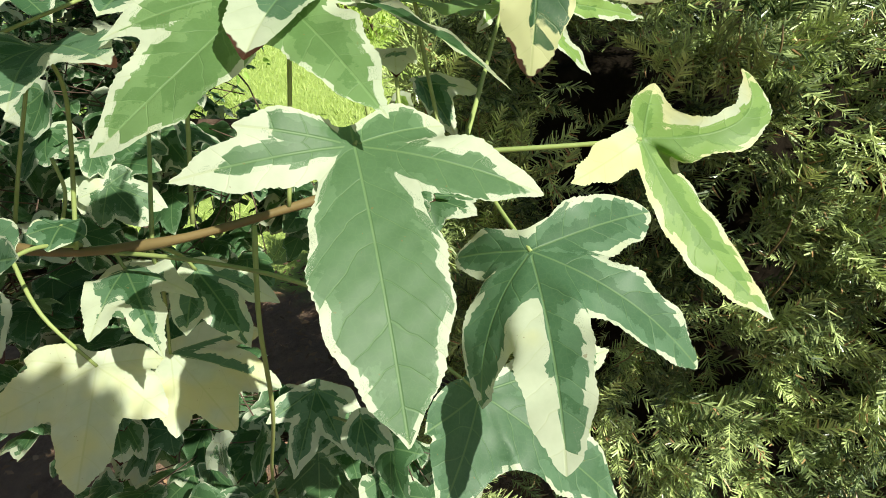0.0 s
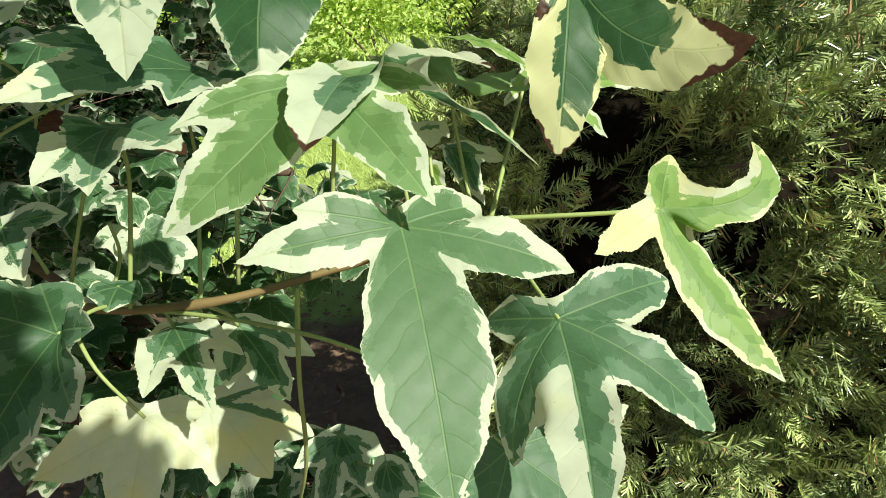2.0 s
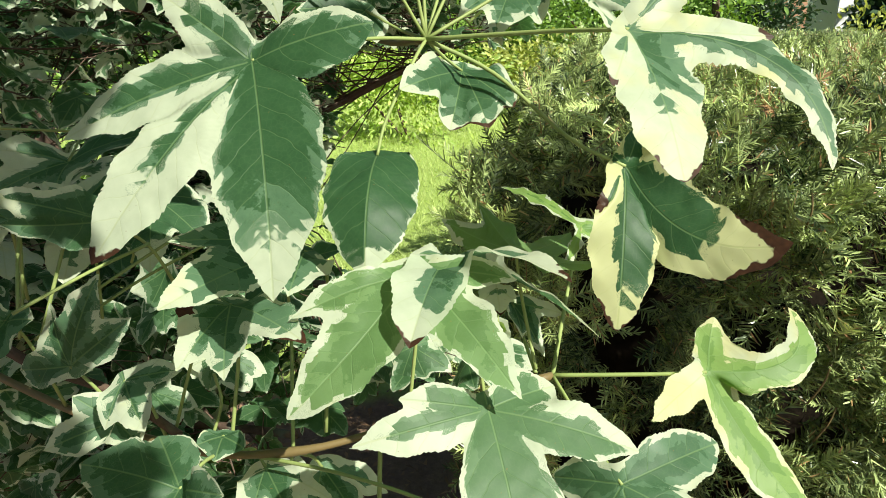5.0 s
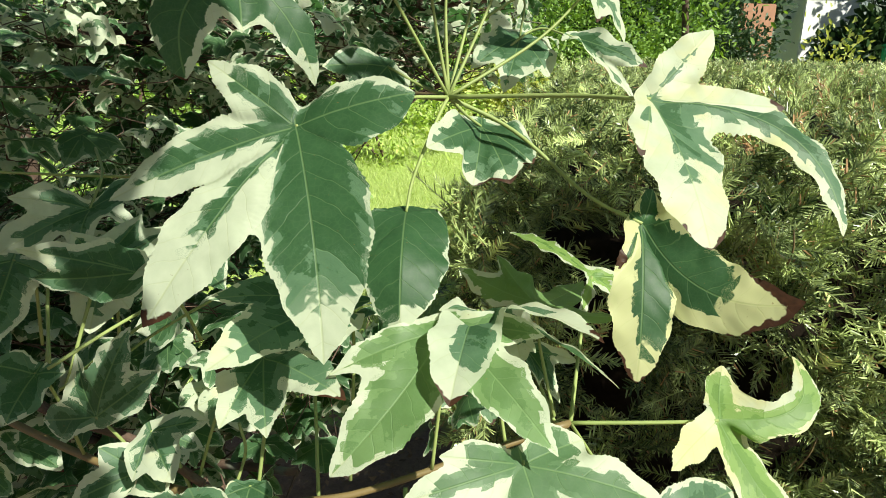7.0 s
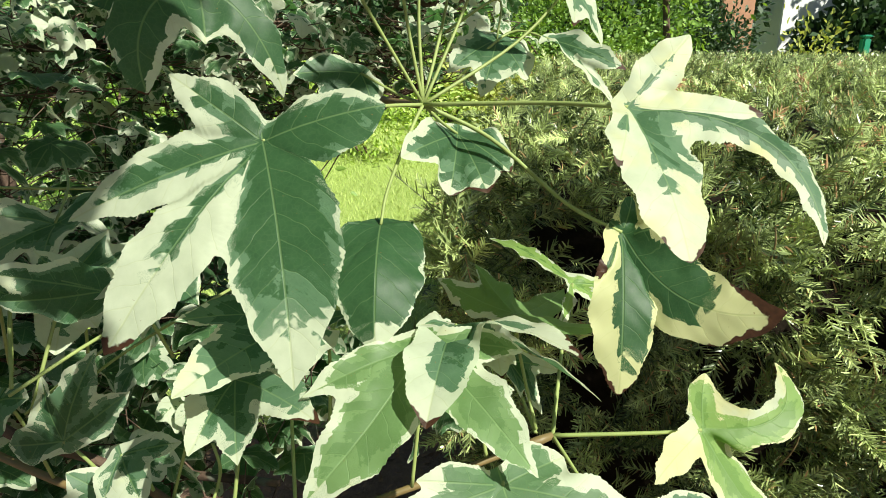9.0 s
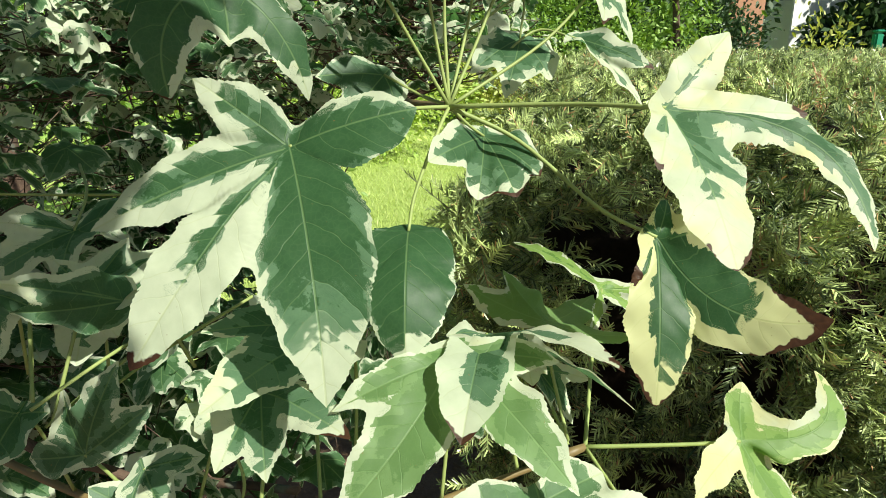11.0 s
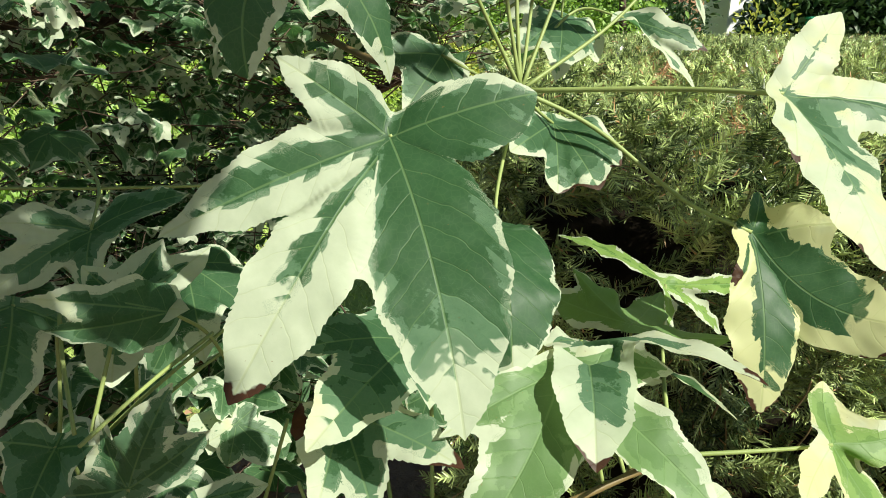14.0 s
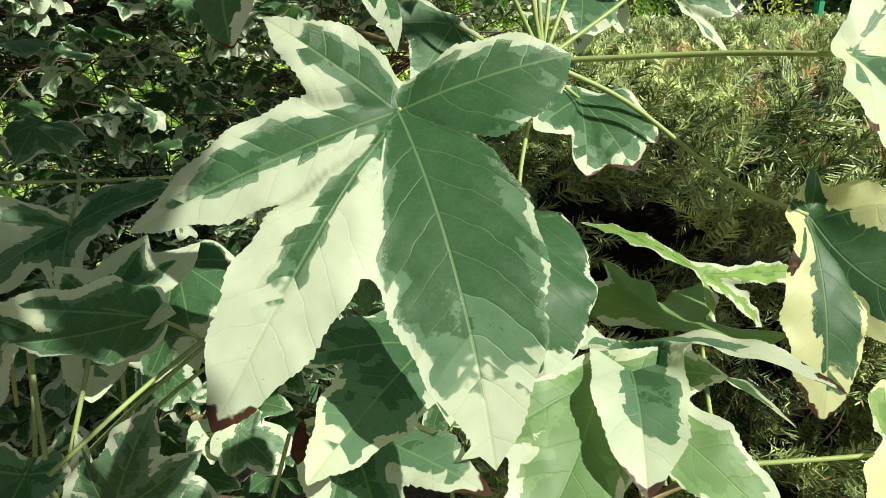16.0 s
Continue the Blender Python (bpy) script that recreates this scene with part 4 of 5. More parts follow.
leaf(upper, "pale curled leaf with a brown tip", (0.033, 0.491, 1.432),
     [((0.030, 0.461, 1.401), 0.011, 0.85, 0.15), ((0.056, 0.477, 1.387), 0.010, 0.75, 0.0)], [(-0.01, 0.47, 1.39), N1])
leaf(upper, "small dark green leaf with cream edge", (-0.125, 0.471, 1.368),
     [lobe((-0.171, 0.445, 1.368), 0.014, 0.9, 0.9), lobe((-0.152, 0.435, 1.334), 0.016, 0.9, 0.8, 0.85), lobe((-0.115, 0.455, 1.345), 0.013, 0.85, 0.6)], [(-0.10, 0.46, 1.355), N1], dark=0.3)
# stalks that rise from the node to leaves above
CROWN = [(-0.15, 0.40, 1.475), (-0.10, 0.43, 1.50), (-0.075, 0.455, 1.51), (-0.05, 0.52, 1.49), (-0.02, 0.50, 1.49)]
rr = random.Random(5)
for i, (top, mid) in enumerate(zip(CROWN, [(-0.117, 0.416, 1.416), (-0.091, 0.437, 1.417), (-0.081, 0.448, 1.418), (-0.061, 0.489, 1.417), (-0.047, 0.468, 1.417)])):
    o = [(-0.075, 0.02), (-0.02, -0.07), (0.05, -0.05), (0.08, 0.02), (0.02, 0.09)]
    lobes = [((top[0] + a * rr.uniform(0.8, 1.1) + 0.015 * (i - 2), top[1] + b, top[2] - rr.uniform(0.0, 0.03)), 0.016, rr.uniform(0.25, 0.6), 0.0) for a, b in o]
    leaf(upper, "variegated leaf at the top of the shoot", top, lobes, [mid, N1], step=0.002)

# ---- shaded leaves at the side of the branch ----
leaf(low, "shaded dark leaf with a cream-edged hanging lobe", (-0.150, 0.345, 1.222),
     [
     lobe((-0.212, 0.292, 1.244), 0.016, 0.95, 0.95), lobe((-0.197, 0.242, 1.225), 0.020, 0.85, 0.75, 0.86, blunt=0.3), lobe((-0.145, 0.285, 1.215), 0.014, 0.8, 0.6)], [(-0.14, 0.36, 1.20), (-0.14, 0.33, 1.10)])
leaf(low, "dark green leaf with cream rim and brown tips", (-0.188, 0.312, 1.199),
     [
     lobe((-0.208, 0.288, 1.205), 0.010, 0.6, 0.5, burn=0.45), lobe((-0.196, 0.250, 1.187), 0.0125, 0.3, 0.75, 0.8), lobe((-0.170, 0.247, 1.184), 0.014, 0.75, 0.7, 0.82), lobe((-0.130, 0.263, 1.198), 0.0145, 0.55, 0.95, 0.72, burn=0.14)],
     [(-0.19, 0.325, 1.17), (-0.20, 0.315, 1.092)], web=0.4)
leaf(low, "dark grey-green leaf with a brown-edged lobe, in shade", (-0.208, 0.259, 1.108),
     [
     lobe((-0.235, 0.295, 1.118), 0.018, 1.0, 1.0, root=0.5), lobe((-0.264, 0.259, 1.123), 0.022, 0.98, 0.95, root=0.5), lobe((-0.222, 0.185, 1.065), 0.024, 0.93, 0.82, 0.95, root=0.5, blunt=0.2),
     lobe((-0.172, 0.205, 1.095), 0.016, 0.8, 0.6, 0.85, burn=0.12, root=0.5), lobe((-0.167, 0.225, 1.132), 0.012, 0.9, 0.8)],
     [(-0.205, 0.29, 1.105), (-0.20, 0.32, 1.092)])
leaf(low, "pale cream five-lobed leaf hanging in the shade", (-0.197, 0.299, 1.026),
     [lobe((-0.226, 0.284, 1.041), 0.0115, -0.4, -0.4, 0.2, root=0.5, blunt=0.4), lobe((-0.240, 0.252, 1.020), 0.0150, -0.4, -0.4, 0.2, root=0.5), lobe((-0.200, 0.255, 0.973), 0.0165, -0.4, -0.4, 0.2, root=0.45, blunt=0.5),
      lobe((-0.158, 0.288, 0.999), 0.0150, -0.4, -0.4, 0.2, root=0.45, blunt=0.4), lobe((-0.172, 0.326, 1.012), 0.0110, -0.4, -0.4, 0.2, root=0.5)],
     [(-0.22, 0.30, 1.06), (-0.245, 0.325, 1.083)], gold=0.45, web=0.22)
leaf(low, "pale cream leaf with one green streak behind another", (-0.176, 0.343, 1.004),
     [lobe((-0.162, 0.300, 0.972), 0.0145, -0.4, -0.4, 0.2, blunt=0.3), lobe((-0.132, 0.318, 0.962), 0.0150, -0.3, 0.0, 0.6, blunt=0.5), lobe((-0.108, 0.345, 0.975), 0.0155, -0.3, 0.45, 0.7, blunt=0.4), lobe((-0.130, 0.392, 0.990), 0.0135, 0.3, -0.2, 0.6)],
     [(-0.17, 0.34, 1.05), (-0.16, 0.316, 1.093)], gold=0.45, web=0.24)
leaf(low, "narrow leaf with green streaks and cream border", (-0.182, 0.326, 1.074),
     [((-0.178, 0.268, 1.062), 0.011, 0.8, 0.0), ((-0.139, 0.263, 1.056), 0.011, 0.45, 0.0), ((-0.132, 0.302, 1.068), 0.008, 0.9, 0.05)], [(-0.19, 0.33, 1.085), (-0.195, 0.32, 1.09)])
leaf(low, "dark leaf with cream edge under the branch", (-0.146, 0.336, 1.068),
     [((-0.150, 0.315, 1.035), 0.012, 0.5, 0.0), ((-0.110, 0.306, 1.033), 0.013, 0.35, 0.0), ((-0.103, 0.351, 1.036), 0.012, 0.7, 0.0)], [(-0.15, 0.33, 1.08), (-0.155, 0.316, 1.093)])
leaf(low, "green leaf with three upturned lobes in shade", (-0.306, 0.329, 1.146),
     [((-0.347, 0.337, 1.138), 0.013, 0.25, 0.0), ((-0.322, 0.345, 1.185), 0.010, 0.4, 0.0), ((-0.273, 0.325, 1.213), 0.014, 0.3, 0.0), ((-0.257, 0.325, 1.184), 0.013, 0.35, 0.0)][::-1],
     [(-0.298, 0.335, 1.13), (-0.28, 0.345, 1.09)])
leaf(low, "small green leaf with cream margin by the twig", (-0.279, 0.324, 1.109),
     [((-0.302, 0.319, 1.130), 0.012, 0.5, 0.0), ((-0.314, 0.299, 1.102), 0.013, 0.35, 0.0), ((-0.257, 0.311, 1.099), 0.012, 0.35, 0.0)], [(-0.27, 0.335, 1.09)])
leaf(low, "small half-cream leaf standing upright", (-0.268, 0.323, 1.140),
     [((-0.273, 0.302, 1.116), 0.010, 0.6, 0.0), ((-0.246, 0.300, 1.117), 0.013, 0.6, 0.0), ((-0.230, 0.328, 1.146), 0.009, 0.4, 0.0)], [(-0.262, 0.335, 1.12), (-0.25, 0.333, 1.088)])
leaf(low, "wide shaded leaf with dark centre and cream lobes", (-0.352, 0.440, 1.260),
     [lobe((-0.395, 0.410, 1.274), 0.014, 0.7, 0.1, 0.7), lobe((-0.392, 0.372, 1.236), 0.0175, 0.35, 0.45, 0.62), lobe((-0.335, 0.383, 1.238), 0.012, 0.7, 0.5, 0.8), lobe((-0.294, 0.463, 1.278), 0.0165, 0.93, 0.93, 0.95, root=0.5)],
     [(-0.36, 0.48, 1.28), (-0.40, 0.55, 1.29)], dark=0.05)
leaf(low, "cream and green leaf with upright pointed lobes in shade", (-0.310, 0.368, 1.241),
     [lobe((-0.332, 0.376, 1.259), 0.010, 0.6, 0.5, 0.8), lobe((-0.296, 0.405, 1.265), 0.0125, 0.3, 0.75, 0.9), lobe((-0.268, 0.403, 1.260), 0.0135, 0.25, 0.05, 0.8), lobe((-0.271, 0.359, 1.238), 0.010, 0.0, 0.3, 0.5)],
     [(-0.315, 0.36, 1.22), (-0.33, 0.34, 1.16)], dark=0.2)
leaf(low, "green leaf with a white upturned edge", (-0.283, 0.363, 1.235),
     [lobe((-0.318, 0.330, 1.258), 0.009, 0.9, 0.8), lobe((-0.330, 0.312, 1.266), 0.011, 0.5, 0.85, 0.8), lobe((-0.330, 0.320, 1.245), 0.010, 0.95, 0.95)],
     [(-0.27, 0.385, 1.21), (-0.26, 0.40, 1.17)], fold=0.25, dark=0.2)
leaf(low, "big dark leaf with one lobe hanging, cream at its edges", (-0.359, 0.353, 1.245),
     [lobe((-0.331, 0.359, 1.226), 0.012, 0.9, 0.6), lobe((-0.346, 0.290, 1.205), 0.0165, 0.8, 0.7, 0.9, via=0.3), lobe((-0.384, 0.304, 1.240), 0.014, 0.7, 0.9)][::-1],
     [(-0.365, 0.38, 1.23), (-0.40, 0.43, 1.15)], dark=0.0)
leaf(low, "cream leaf with one dark green spot in shade", (-0.323, 0.389, 1.221),
     [lobe((-0.340, 0.379, 1.212), 0.010, 0.0, 0.0, 0.5), lobe((-0.318, 0.356, 1.193), 0.015, 0.25, 0.3, 0.6, blunt=0.5), lobe((-0.304, 0.386, 1.199), 0.012, 0.0, 0.0, 0.4, blunt=0.4)],
     [(-0.32, 0.40, 1.20), (-0.33, 0.41, 1.13)], web=0.5)
leaf(low, "dark green leaf with pale veins behind other leaves", (-0.304, 0.467, 1.226),
     [lobe((-0.274, 0.475, 1.223), 0.016, 0.95, 0.95), lobe((-0.252, 0.440, 1.194), 0.019, 0.95, 0.9), lobe((-0.276, 0.391, 1.187), 0.018, 0.9, 0.8, 0.72), lobe((-0.299, 0.411, 1.194), 0.015, 0.95, 0.95)][::-1],
     [(-0.32, 0.49, 1.22), (-0.36, 0.52, 1.15)], dark=0.4, web=0.5)
leaf(low, "rounded dark green leaf low on the branch", (-0.329, 0.311, 1.186),
     [((-0.352, 0.305, 1.195), 0.012, 0.25, 0.0), ((-0.335, 0.285, 1.165), 0.015, 0.25, 0.0), ((-0.306, 0.305, 1.190), 0.011, 0.3, 0.0)], [(-0.335, 0.335, 1.16), (-0.34, 0.365, 1.093)], web=0.5)
leaf(low, "small dark and cream leaf near the ground", (-0.108, 0.433, 0.905),
     [((-0.142, 0.397, 0.899), 0.012, 0.42, 0.0), ((-0.120, 0.378, 0.859), 0.013, 0.42, 0.0), ((-0.082, 0.396, 0.872), 0.012, 0.42, 0.0), ((-0.070, 0.426, 0.889), 0.011, 0.9, 0.0)], [(-0.12, 0.45, 0.87), (-0.14, 0.47, 0.80)])
leaf(low, "small pale green young leaf", (-0.064, 0.383, 0.916),
     [((-0.068, 0.365, 0.893), 0.008, 0.5, 0.0), ((-0.054, 0.361, 0.888), 0.009, 0.5, 0.0), ((-0.038, 0.366, 0.900), 0.008, 0.5, 0.0)], [(-0.08, 0.40, 0.90), (-0.12, 0.45, 0.87)], web=0.5)
leaf(low, "small narrow leaf with cream edges in the shade", (-0.014, 0.416, 1.159),
     [((-0.008, 0.381, 1.146), 0.007, 0.4, 0.0), ((0.009, 0.386, 1.129), 0.008, 0.4, 0.0), ((0.026, 0.406, 1.154), 0.006, 0.8, 0.0)], [(-0.01, 0.40, 1.15), (0.0, 0.358, 1.132)])
leaf(low, "tiny yellow-green young leaf", (-0.026, 0.383, 1.157),
     [((-0.027, 0.369, 1.147), 0.004, 0.6, 0.0), ((-0.016, 0.367, 1.137), 0.005, 0.5, 0.0), ((-0.019, 0.372, 1.154), 0.004, 0.5, 0.0)], [(-0.022, 0.38, 1.15), (-0.015, 0.352, 1.126)], dark=-0.4, lime=1.0)
leaf(low, "small cream leaf with a brown tip", (-0.027, 0.382, 1.184),
     [((-0.038, 0.368, 1.177), 0.006, 0.9, 0.0), ((-0.025, 0.357, 1.174), 0.008, 1.2, 0.15), ((-0.014, 0.368, 1.178), 0.006, 0.8, 0.0)], [(-0.026, 0.378, 1.16), (-0.02, 0.35, 1.125)])
leaf(low, "small pair-lobed green leaf at a bud", (-0.202, 0.311, 1.108),
     [((-0.216, 0.303, 1.106), 0.008, 0.1, 0.0, None, 0.7), ((-0.202, 0.295, 1.100), 0.007, 0.15, 0.0, None, 0.6), ((-0.186, 0.303, 1.105), 0.008, 0.1, 0.0, None, 0.7)], [(-0.203, 0.316, 1.10), (-0.20, 0.32, 1.091)], web=0.4)
leaf(low, "dark shaded leaf behind the hanging round leaf", (-0.172, 0.372, 1.199),
     [((-0.185, 0.335, 1.185), 0.013, 0.1, 0.0), ((-0.145, 0.340, 1.198), 0.013, 0.1, 0.0), ((-0.125, 0.367, 1.217), 0.012, 0.15, 0.0)], [(-0.17, 0.37, 1.16), (-0.16, 0.32, 1.095)], dark=0.5)
for way in ([(-0.221, 0.346, 1.175), (-0.235, 0.34, 1.13), (-0.247, 0.336, 1.09)], [(-0.217, 0.343, 1.135), (-0.213, 0.34, 1.115), (-0.22, 0.334, 1.09)],
            [(-0.333, 0.338, 1.160), (-0.299, 0.363, 1.187), (-0.256, 0.399, 1.214)], [(-0.33, 0.346, 1.152), (-0.285, 0.382, 1.183), (-0.225, 0.435, 1.21)],
            [(-0.306, 0.289, 1.201), (-0.285, 0.335, 1.21), (-0.265, 0.375, 1.216)], [(-0.317, 0.308, 1.195), (-0.33, 0.335, 1.22), (-0.337, 0.354, 1.24)],
            [(-0.344, 0.339, 1.160), (-0.343, 0.35, 1.19), (-0.341, 0.357, 1.232)], [(-0.46, 0.47, 1.282), (-0.376, 0.494, 1.275), (-0.300, 0.53, 1.268)]):
    held(new("petiole", tube("petiole", way, 0.0011, 0.0012, PETIOLE)), low)
held(new("petiole", tube("petiole", [(-0.102, 0.318, 1.104), (-0.103, 0.305, 1.05), (-0.110, 0.325, 0.97), (-0.144, 0.40, 0.84), (-0.16, 0.46, 0.72)], 0.0016, 0.0012, PETIOLE)), low)

# ---- the tree itself: trunk, limbs, twigs, shaded foliage and unseen boughs added for shade ----
tree = thing("sweetgum_tree", (-1.35, 1.9, 0), "variegated sweetgum tree with spreading limbs and dense foliage, partly added overhead for shade", "tree")
part("trunk", tube("trunk", [(-1.35, 1.9, -0.05), (-1.33, 1.88, 0.6), (-1.36, 1.85, 1.6), (-1.30, 1.8, 3.2)], 0.075, 0.05, BARK, 12), tree, "grey-brown furrowed trunk")
# boughs 4, 5, 7 and 8 lie out of view, added to cast shade
BOUGHS = [
    [(-1.36, 1.85, 1.35), (-1.0, 1.35, 1.36), (-0.68, 1.04, 1.39), (-0.548, 1.05, 1.395), (-0.254, 1.09, 1.43), (0.02, 1.12, 1.47)],
    [(-1.34, 1.87, 0.85), (-0.95, 1.35, 0.93), (-0.60, 1.12, 1.07), (-0.484, 1.125, 1.137), (-0.239, 1.14, 1.254), (-0.08, 1.15, 1.33)],
    [(-1.34, 1.87, 0.95), (-1.0, 1.1, 1.0), (-0.72, 0.68, 1.06), (-0.62, 0.50, 1.13)],
    [(-1.34, 1.86, 0.7), (-0.95, 1.1, 0.75), (-0.55, 0.75, 0.85), (-0.25, 0.62, 0.90)],
    [(-1.36, 1.85, 1.6), (-1.1, 1.0, 1.75), (-0.8, 0.4, 1.82), (-0.45, 0.15, 1.80), (-0.1, -0.05, 1.78), (0.15, -0.2, 1.76), (0.35, -0.35, 1.75)],
    [(-1.36, 1.85, 1.9), (-0.9, 1.4, 2.0), (-0.4, 1.0, 2.05), (0.05, 0.7, 2.02)],
    [(-1.34, 1.86, 0.8), (-0.9, 1.2, 0.95), (-0.5, 0.85, 1.02), (-0.2, 0.72, 1.05)],
    [(-1.36, 1.85, 1.7), (-0.75, 1.25, 1.85), (-0.35, 0.75, 1.90), (-0.15, 0.35, 1.92)],
    [(-1.33, 1.82, 2.4), (-0.6, 1.4, 2.65), (0.2, 0.9, 2.6), (0.8, 0.5, 2.45), (1.25, 0.1, 2.35), (1.6, -0.2, 2.25)],
    [(-1.36, 1.85, 1.5), (-1.3, 1.3, 1.5), (-1.2, 0.8, 1.45), (-0.9, 0.55, 1.40), (-0.6, 0.5, 1.36)],
]
for i, lm in enumerate(BOUGHS):
    part("limb", tube("limb", lm, 0.018 if i < 2 else 0.013, 0.005, BARK, 8, 8), tree)
part("twig", tube("twig", [(-0.62, 0.45, 1.24), (-0.45, 0.40, 1.20), (-0.36, 0.345, 1.150), (-0.29, 0.345, 1.118), (-0.24, 0.33, 1.095)], 0.0045, 0.003, BARK, 8), tree, "grey-brown bare twig")


def small_leaf(seed):
    r = random.Random(seed)
    s = r.uniform(0.036, 0.060)
    share = r.choice([0.1, 0.2, 0.3, 0.4] if seed < 7 else [0.35, 0.5, 0.7, 0.9, 1.1])
    droop = r.uniform(0.1, 0.35)
    tips = []
    for a, k, w in ((-100, 0.55, 0.22), (-52, 0.85, 0.25), (0, 1.0, 0.28), (50, 0.85, 0.25), (98, 0.55, 0.22)):
        a = radians(a + r.uniform(-14, 14))
        kk = s * k * r.uniform(0.7, 1.2)
        tips.append(mottled(np.array([math.cos(a) * kk, math.sin(a) * kk, -droop * kk + r.uniform(-.012, .010)]), s * w, share * r.uniform(0.5, 1.4), 0.08 if r.random() < 0.25 else 0.0, r.uniform(0.05, 0.2)))
    return leaf_arrays(tips, 0.0075, 0.36, 0.0, 0.12, 0.001, seed * 0.41, 0.12, 0.08)


SMALL = [small_leaf(i) for i in range(14)]
leaf_rng = np.random.default_rng(21)


def allowed(p):
    """The tree's side: the view down the lawn and the hedge stay clear; unseen overhead leaves spare the sunlit leaves.
    """
    x, y, z = p
    if z < 1.33 and x > -0.13 - 0.20 * (y - 0.3):
        return False
    if z >= 1.33 and x > 0.06 + 0.05 * y and z < 1.62:
        return False
    if y < 0.42 and z < 1.5 and x > -0.42:
        return False
    if y < 0.30 and z < 1.62:
        return False
    # no added overhead leaf where its shadow would reach the big sunlit leaves
    if z > 1.5:
        qx, qy = x - SUN_TO.x / SUN_TO.z * (z - 1.5), y - SUN_TO.y / SUN_TO.z * (z - 1.5)
        if qx > (0.10 if qy > -0.05 else 0.17) or (qx > -0.14 and max(0.0, 0.12 - 1.27 * (qx + 0.12)) < qy < 0.29):
            return False
    # overhead leaves thinned to let sun reach the foliage behind
    if z > 1.62 and qy > 0.9 and leaf_rng.random() > 0.3:
        return False
    return True


def leafy_twigs(n, box, limb_ids, out):
    """Twigs that spring from limbs, each with leaves in turn along it."""
    twigs = []
    for _ in range(n):
        lm = spline(BOUGHS[limb_ids[leaf_rng.integers(0, len(limb_ids))]], 8)
        a = lm[leaf_rng.integers(len(lm) // 5, len(lm))]
        d = leaf_rng.normal(0, 1, 3) * (1, 1, 0.7) + (0.1, -0.25, 0.05)
        d /= np.linalg.norm(d)
        ln = leaf_rng.uniform(0.15, 0.42)
        b = a + d * ln
        if not all(box[k][0] < b[k] < box[k][1] for k in range(3)) or not allowed(b):
            continue
        m = (a + b) / 2 + leaf_rng.normal(0, 0.02, 3)
        twigs.append((a, m, b))
        for s in np.linspace(0.3, 1.0, leaf_rng.integers(7, 11)):
            q = a * (1 - s) ** 2 + 2 * m * s * (1 - s) + b * s * s
            w = d * 0.5 + leaf_rng.normal(0, 0.8, 3)
            w[2] = abs(w[2]) * 0.4
            w /= np.linalg.norm(w)
            pl = leaf_rng.uniform(0.03, 0.07)
            e = q + w * pl
            if not allowed(e):
                continue
            h = w + leaf_rng.normal(0, 0.35, 3)
            h[2] = leaf_rng.uniform(-0.9, -0.1)
            out.append((q, e, h / np.linalg.norm(h)))
    return twigs


LV = []
LOW = spline([(-0.55, 0.75, 0.86), (-0.35, 0.62, 0.80), (-0.17, 0.52, 0.78), (-0.05, 0.50, 0.79)], 8)
part("limb", tube("limb", LOW[::4], 0.004, 0.002, BARK, 6), tree)
for q in np.repeat(LOW[3:], 5, axis=0):
    w = leaf_rng.normal(0, 0.8, 3)
    w[1], w[2] = -abs(w[1]) * 0.6, w[2] * 0.5
    e = q + w / np.linalg.norm(w) * leaf_rng.uniform(0.04, 0.13)
    h = w / np.linalg.norm(w) + leaf_rng.normal(0, 0.3, 3)
    h[2] = leaf_rng.uniform(-0.8, -0.1)
    LV.append((q, e, h / np.linalg.norm(h)))
MIDDLE = spline([(-0.62, 1.02, 1.0), (-0.40, 0.90, 0.96), (-0.24, 0.82, 0.95), (-0.10, 0.76, 0.95)], 8)
part("limb", tube("limb", MIDDLE[::4], 0.005, 0.002, BARK, 6), tree)
for q in np.repeat(MIDDLE[4:], 6, axis=0):
    w = leaf_rng.normal(0, 0.8, 3)
    e = q + w / np.linalg.norm(w) * leaf_rng.uniform(0.03, 0.11)
    e[2] = min(e[2], 1.03)
    h = w / np.linalg.norm(w) + leaf_rng.normal(0, 0.3, 3)
    h[2] = leaf_rng.uniform(-0.8, -0.1)
    LV.append((q, e, h / np.linalg.norm(h)))
TW = leafy_twigs(1000, ((-1.9, 0.1), (0.72, 2.3), (1.0, 1.62)), [0, 1, 2, 9], LV)
TW += leafy_twigs(260, ((-1.4, 0.0), (0.42, 1.6), (0.45, 1.15)), [1, 2, 3, 6], LV)
# twigs above the view, added only for the shade they throw
TW += leafy_twigs(130, ((-1.3, 0.5), (-0.6, 1.3), (1.62, 2.4)), [4], LV)
TW += leafy_twigs(60, ((-1.3, 0.5), (-0.6, 1.3), (1.62, 2.4)), [5, 7], LV)


def shade_spray(n, spot, zr, bough):
    """Unseen leaves added on a bough above the camera; spot gives the place at eye height that each one shades."""
    lm = spline(BOUGHS[bough], 8)
    for i in range(n):
        qx, qy = spot()
        z = leaf_rng.uniform(*zr)
        e = np.array([qx + SUN_TO.x / SUN_TO.z * (z - 1.5), qy + SUN_TO.y / SUN_TO.z * (z - 1.5), z])
        a = lm[np.linalg.norm(lm - e, axis=1).argmin()]
        if i % 4 == 0:
            TW.append((a, (a + e) / 2 + leaf_rng.normal(0, 0.02, 3), e))
        w = leaf_rng.normal(0, 0.6, 3)
        LV.append((e + (e - a) * -0.15, e, w / np.linalg.norm(w)))


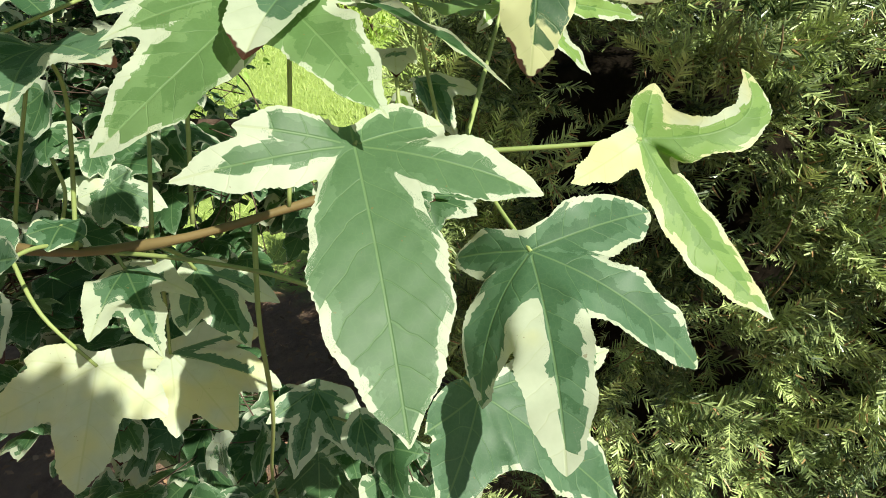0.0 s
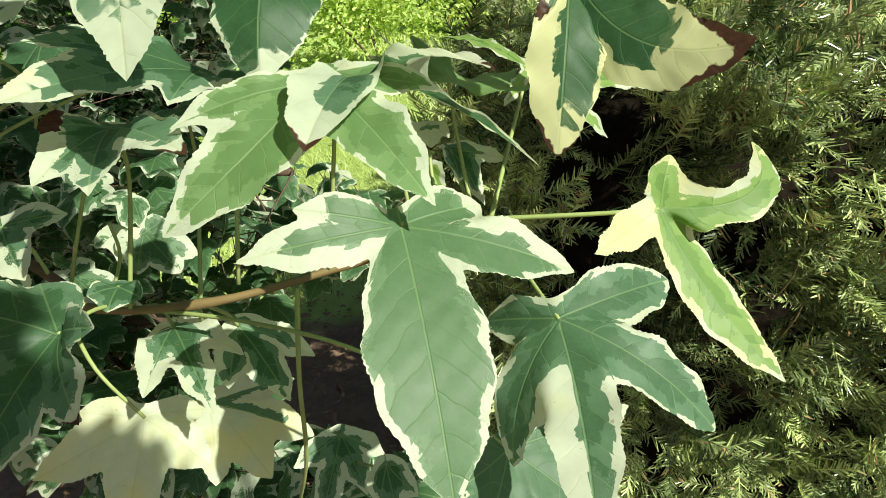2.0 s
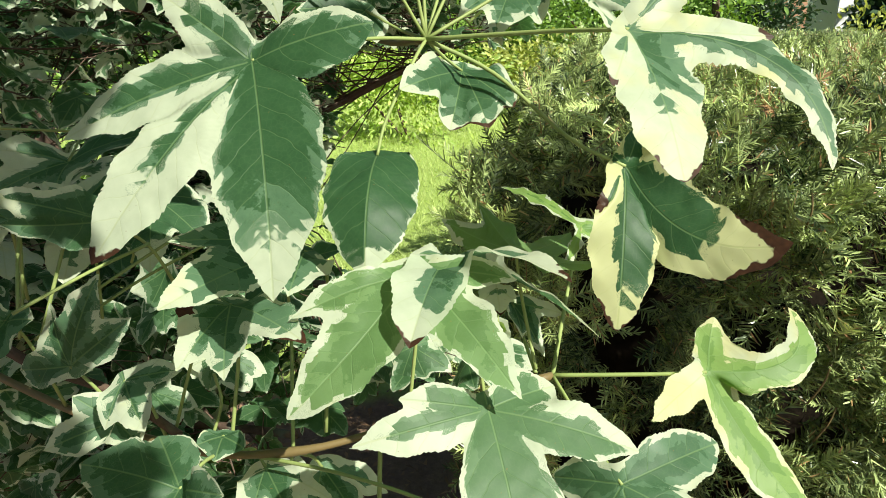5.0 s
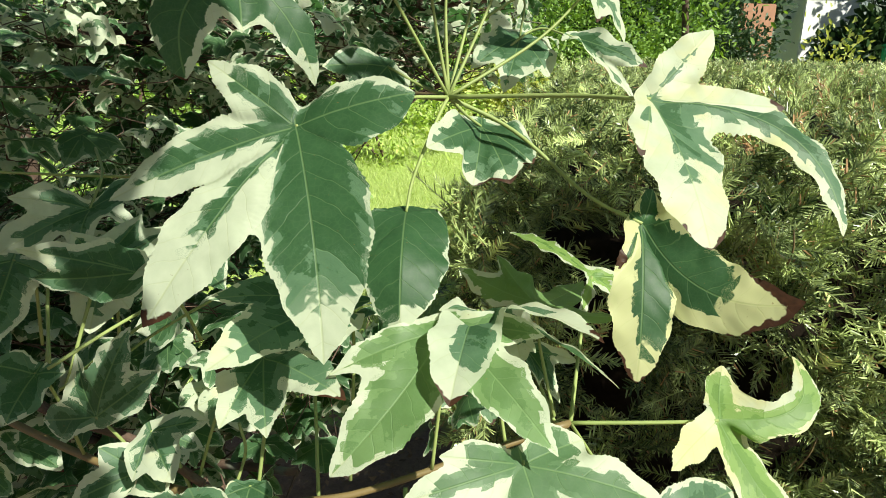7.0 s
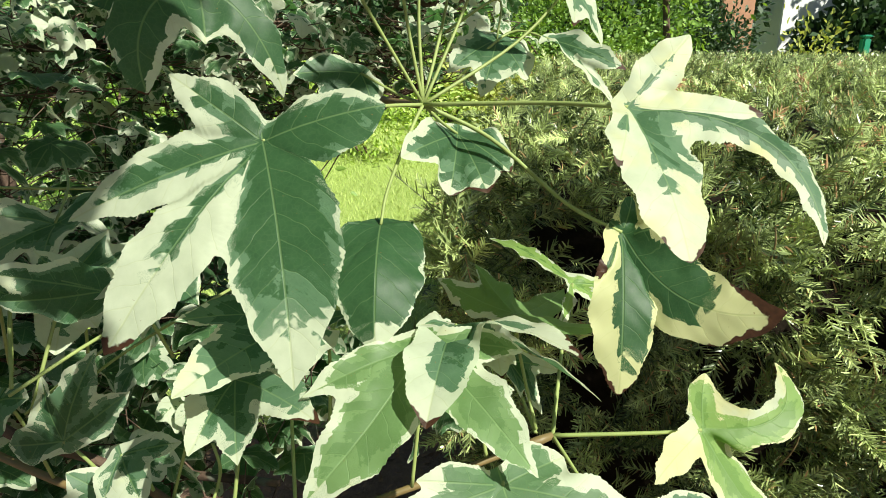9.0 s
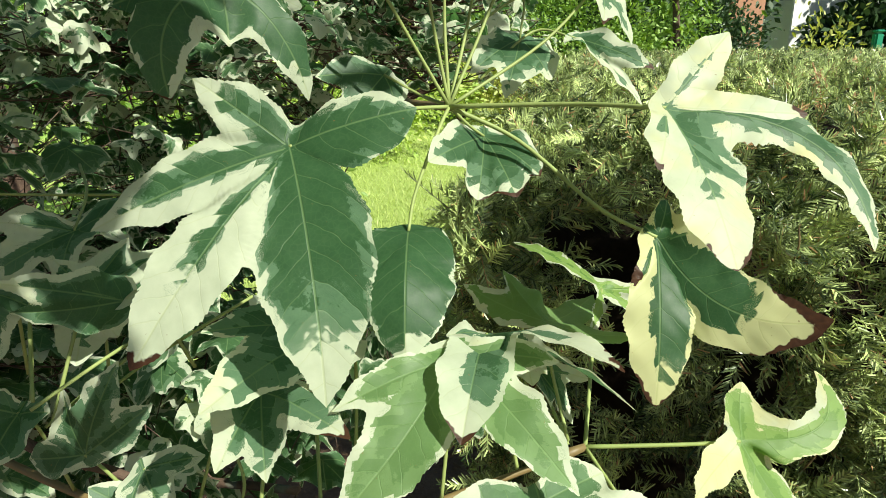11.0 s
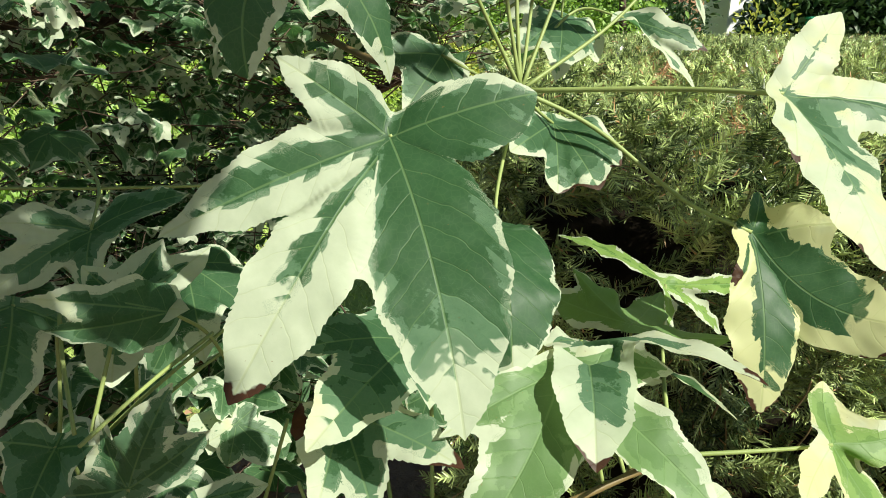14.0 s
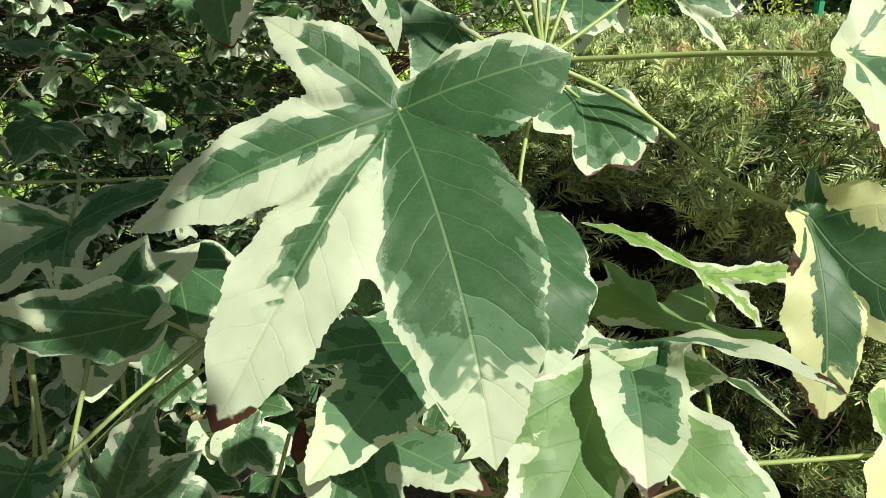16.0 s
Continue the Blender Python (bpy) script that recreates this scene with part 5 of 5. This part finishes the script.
def over_hedge():
    x, z = leaf_rng.uniform(-0.18, 0.27), leaf_rng.uniform(0.2, 1.12)
    y = float(hedge_front(z, x)) + 0.05
    return x - SUN_TO.x / SUN_TO.z * (z - 1.5), y - SUN_TO.y / SUN_TO.z * (z - 1.5)


# added leaves out of sight that darken the hedge's near left face
shade_spray(400, over_hedge, (2.2, 2.7), 8)


def over_low_leaves():
    qx = leaf_rng.uniform(-0.38, 0.08)
    return qx, leaf_rng.uniform(-0.3, (-0.02 if qx < 0.04 else -0.06) + 0.9 * max(0.0, 0.11 - 1.27 * (qx + 0.12)))


# more unseen leaves, aimed to keep the low and left leaves in shade
shade_spray(380, over_low_leaves, (1.68, 1.95), 4)
shade_spray(170, lambda: (leaf_rng.uniform(-0.50, -0.195), leaf_rng.uniform(0.02, 0.42)), (1.68, 1.86), 4)
shade_spray(90, lambda: (leaf_rng.uniform(-0.45, 0.03), leaf_rng.uniform(0.34, 0.75)), (1.85, 2.2), 7)
shade_spray(340, lambda: (leaf_rng.uniform(0.02, 0.185), leaf_rng.uniform(-0.36, -0.10)), (1.68, 1.85), 4)
shade_spray(130, lambda: (leaf_rng.uniform(0.12, 0.20), leaf_rng.uniform(-0.17, -0.095)), (1.56, 1.63), 4)
tv, tf, base = [], [], 0
for a, m, b in TW:
    v, f = tube_arrays([a, m, b], 0.0015, 0.0007, 4, 3)
    tv.append(v), tf.append(f + base)
    base += len(v)
for q, e, h in LV:
    v, f = tube_arrays([q, e], 0.0008, 0.0007, 3, 1)
    tv.append(v), tf.append(f + base)
    base += len(v)
tagged(part("brushwood", mesh_of("brushwood", np.vstack(tv), np.vstack(tf), BARK), tree), kind="stuff")

order = sorted(range(len(LV)), key=lambda i: LV[i][1][1] + abs(LV[i][1][2] - 1.25))
single = set(order[:280])
ways = np.array([h for _, _, h in LV])
RT = turn_to(ways, leaf_rng.uniform(-0.7, 0.7, len(ways)))
SC = leaf_rng.uniform(0.75, 1.35, len(ways)) * np.array([0.56 if e[1] > 0.72 and 1.0 < e[2] < 1.65 else 1.2 if e[2] > 1.65 else 1.0 for _, e, _ in LV])
small_mesh = [mesh_of("leaf", v, f, LEAF, True, fl, uv) for v, f, fl, uv in SMALL]
acc = {"v": [], "f": [], "uv": [], "green": [], "wild": [], "burn": [], "tone": [], "dark": [], "lime": [], "deep": [], "gold": []}
base = 0
for i, (q, e, h) in enumerate(LV):
    k = i % (9 if e[2] < 1.12 else 14)
    if i in single:
        o = new("leaf", small_mesh[k])
        o.matrix_basis = Matrix.Translation(e) @ Matrix(RT[i].tolist()).to_4x4() @ Matrix.Scale(float(SC[i]), 4)
        held(o, tree)
        continue
    v, f, fl, uv = SMALL[k]
    acc["v"].append((v * SC[i]) @ RT[i].T + e)
    acc["f"].append(f + base)
    acc["uv"].append(uv)
    for key in ("green", "wild", "burn", "dark", "lime", "deep", "gold"):
        acc[key].append(fl[key])
    acc["tone"].append(np.full(len(v), (i * 0.618) % 1.0))
    base += len(v)
tagged(part("foliage", mesh_of("foliage", np.vstack(acc["v"]), np.vstack(acc["f"]), LEAF, True,
            {k: np.concatenate(acc[k]) for k in ("green", "wild", "burn", "tone", "dark", "lime", "deep", "gold")}, np.concatenate(acc["uv"])), tree), kind="stuff")
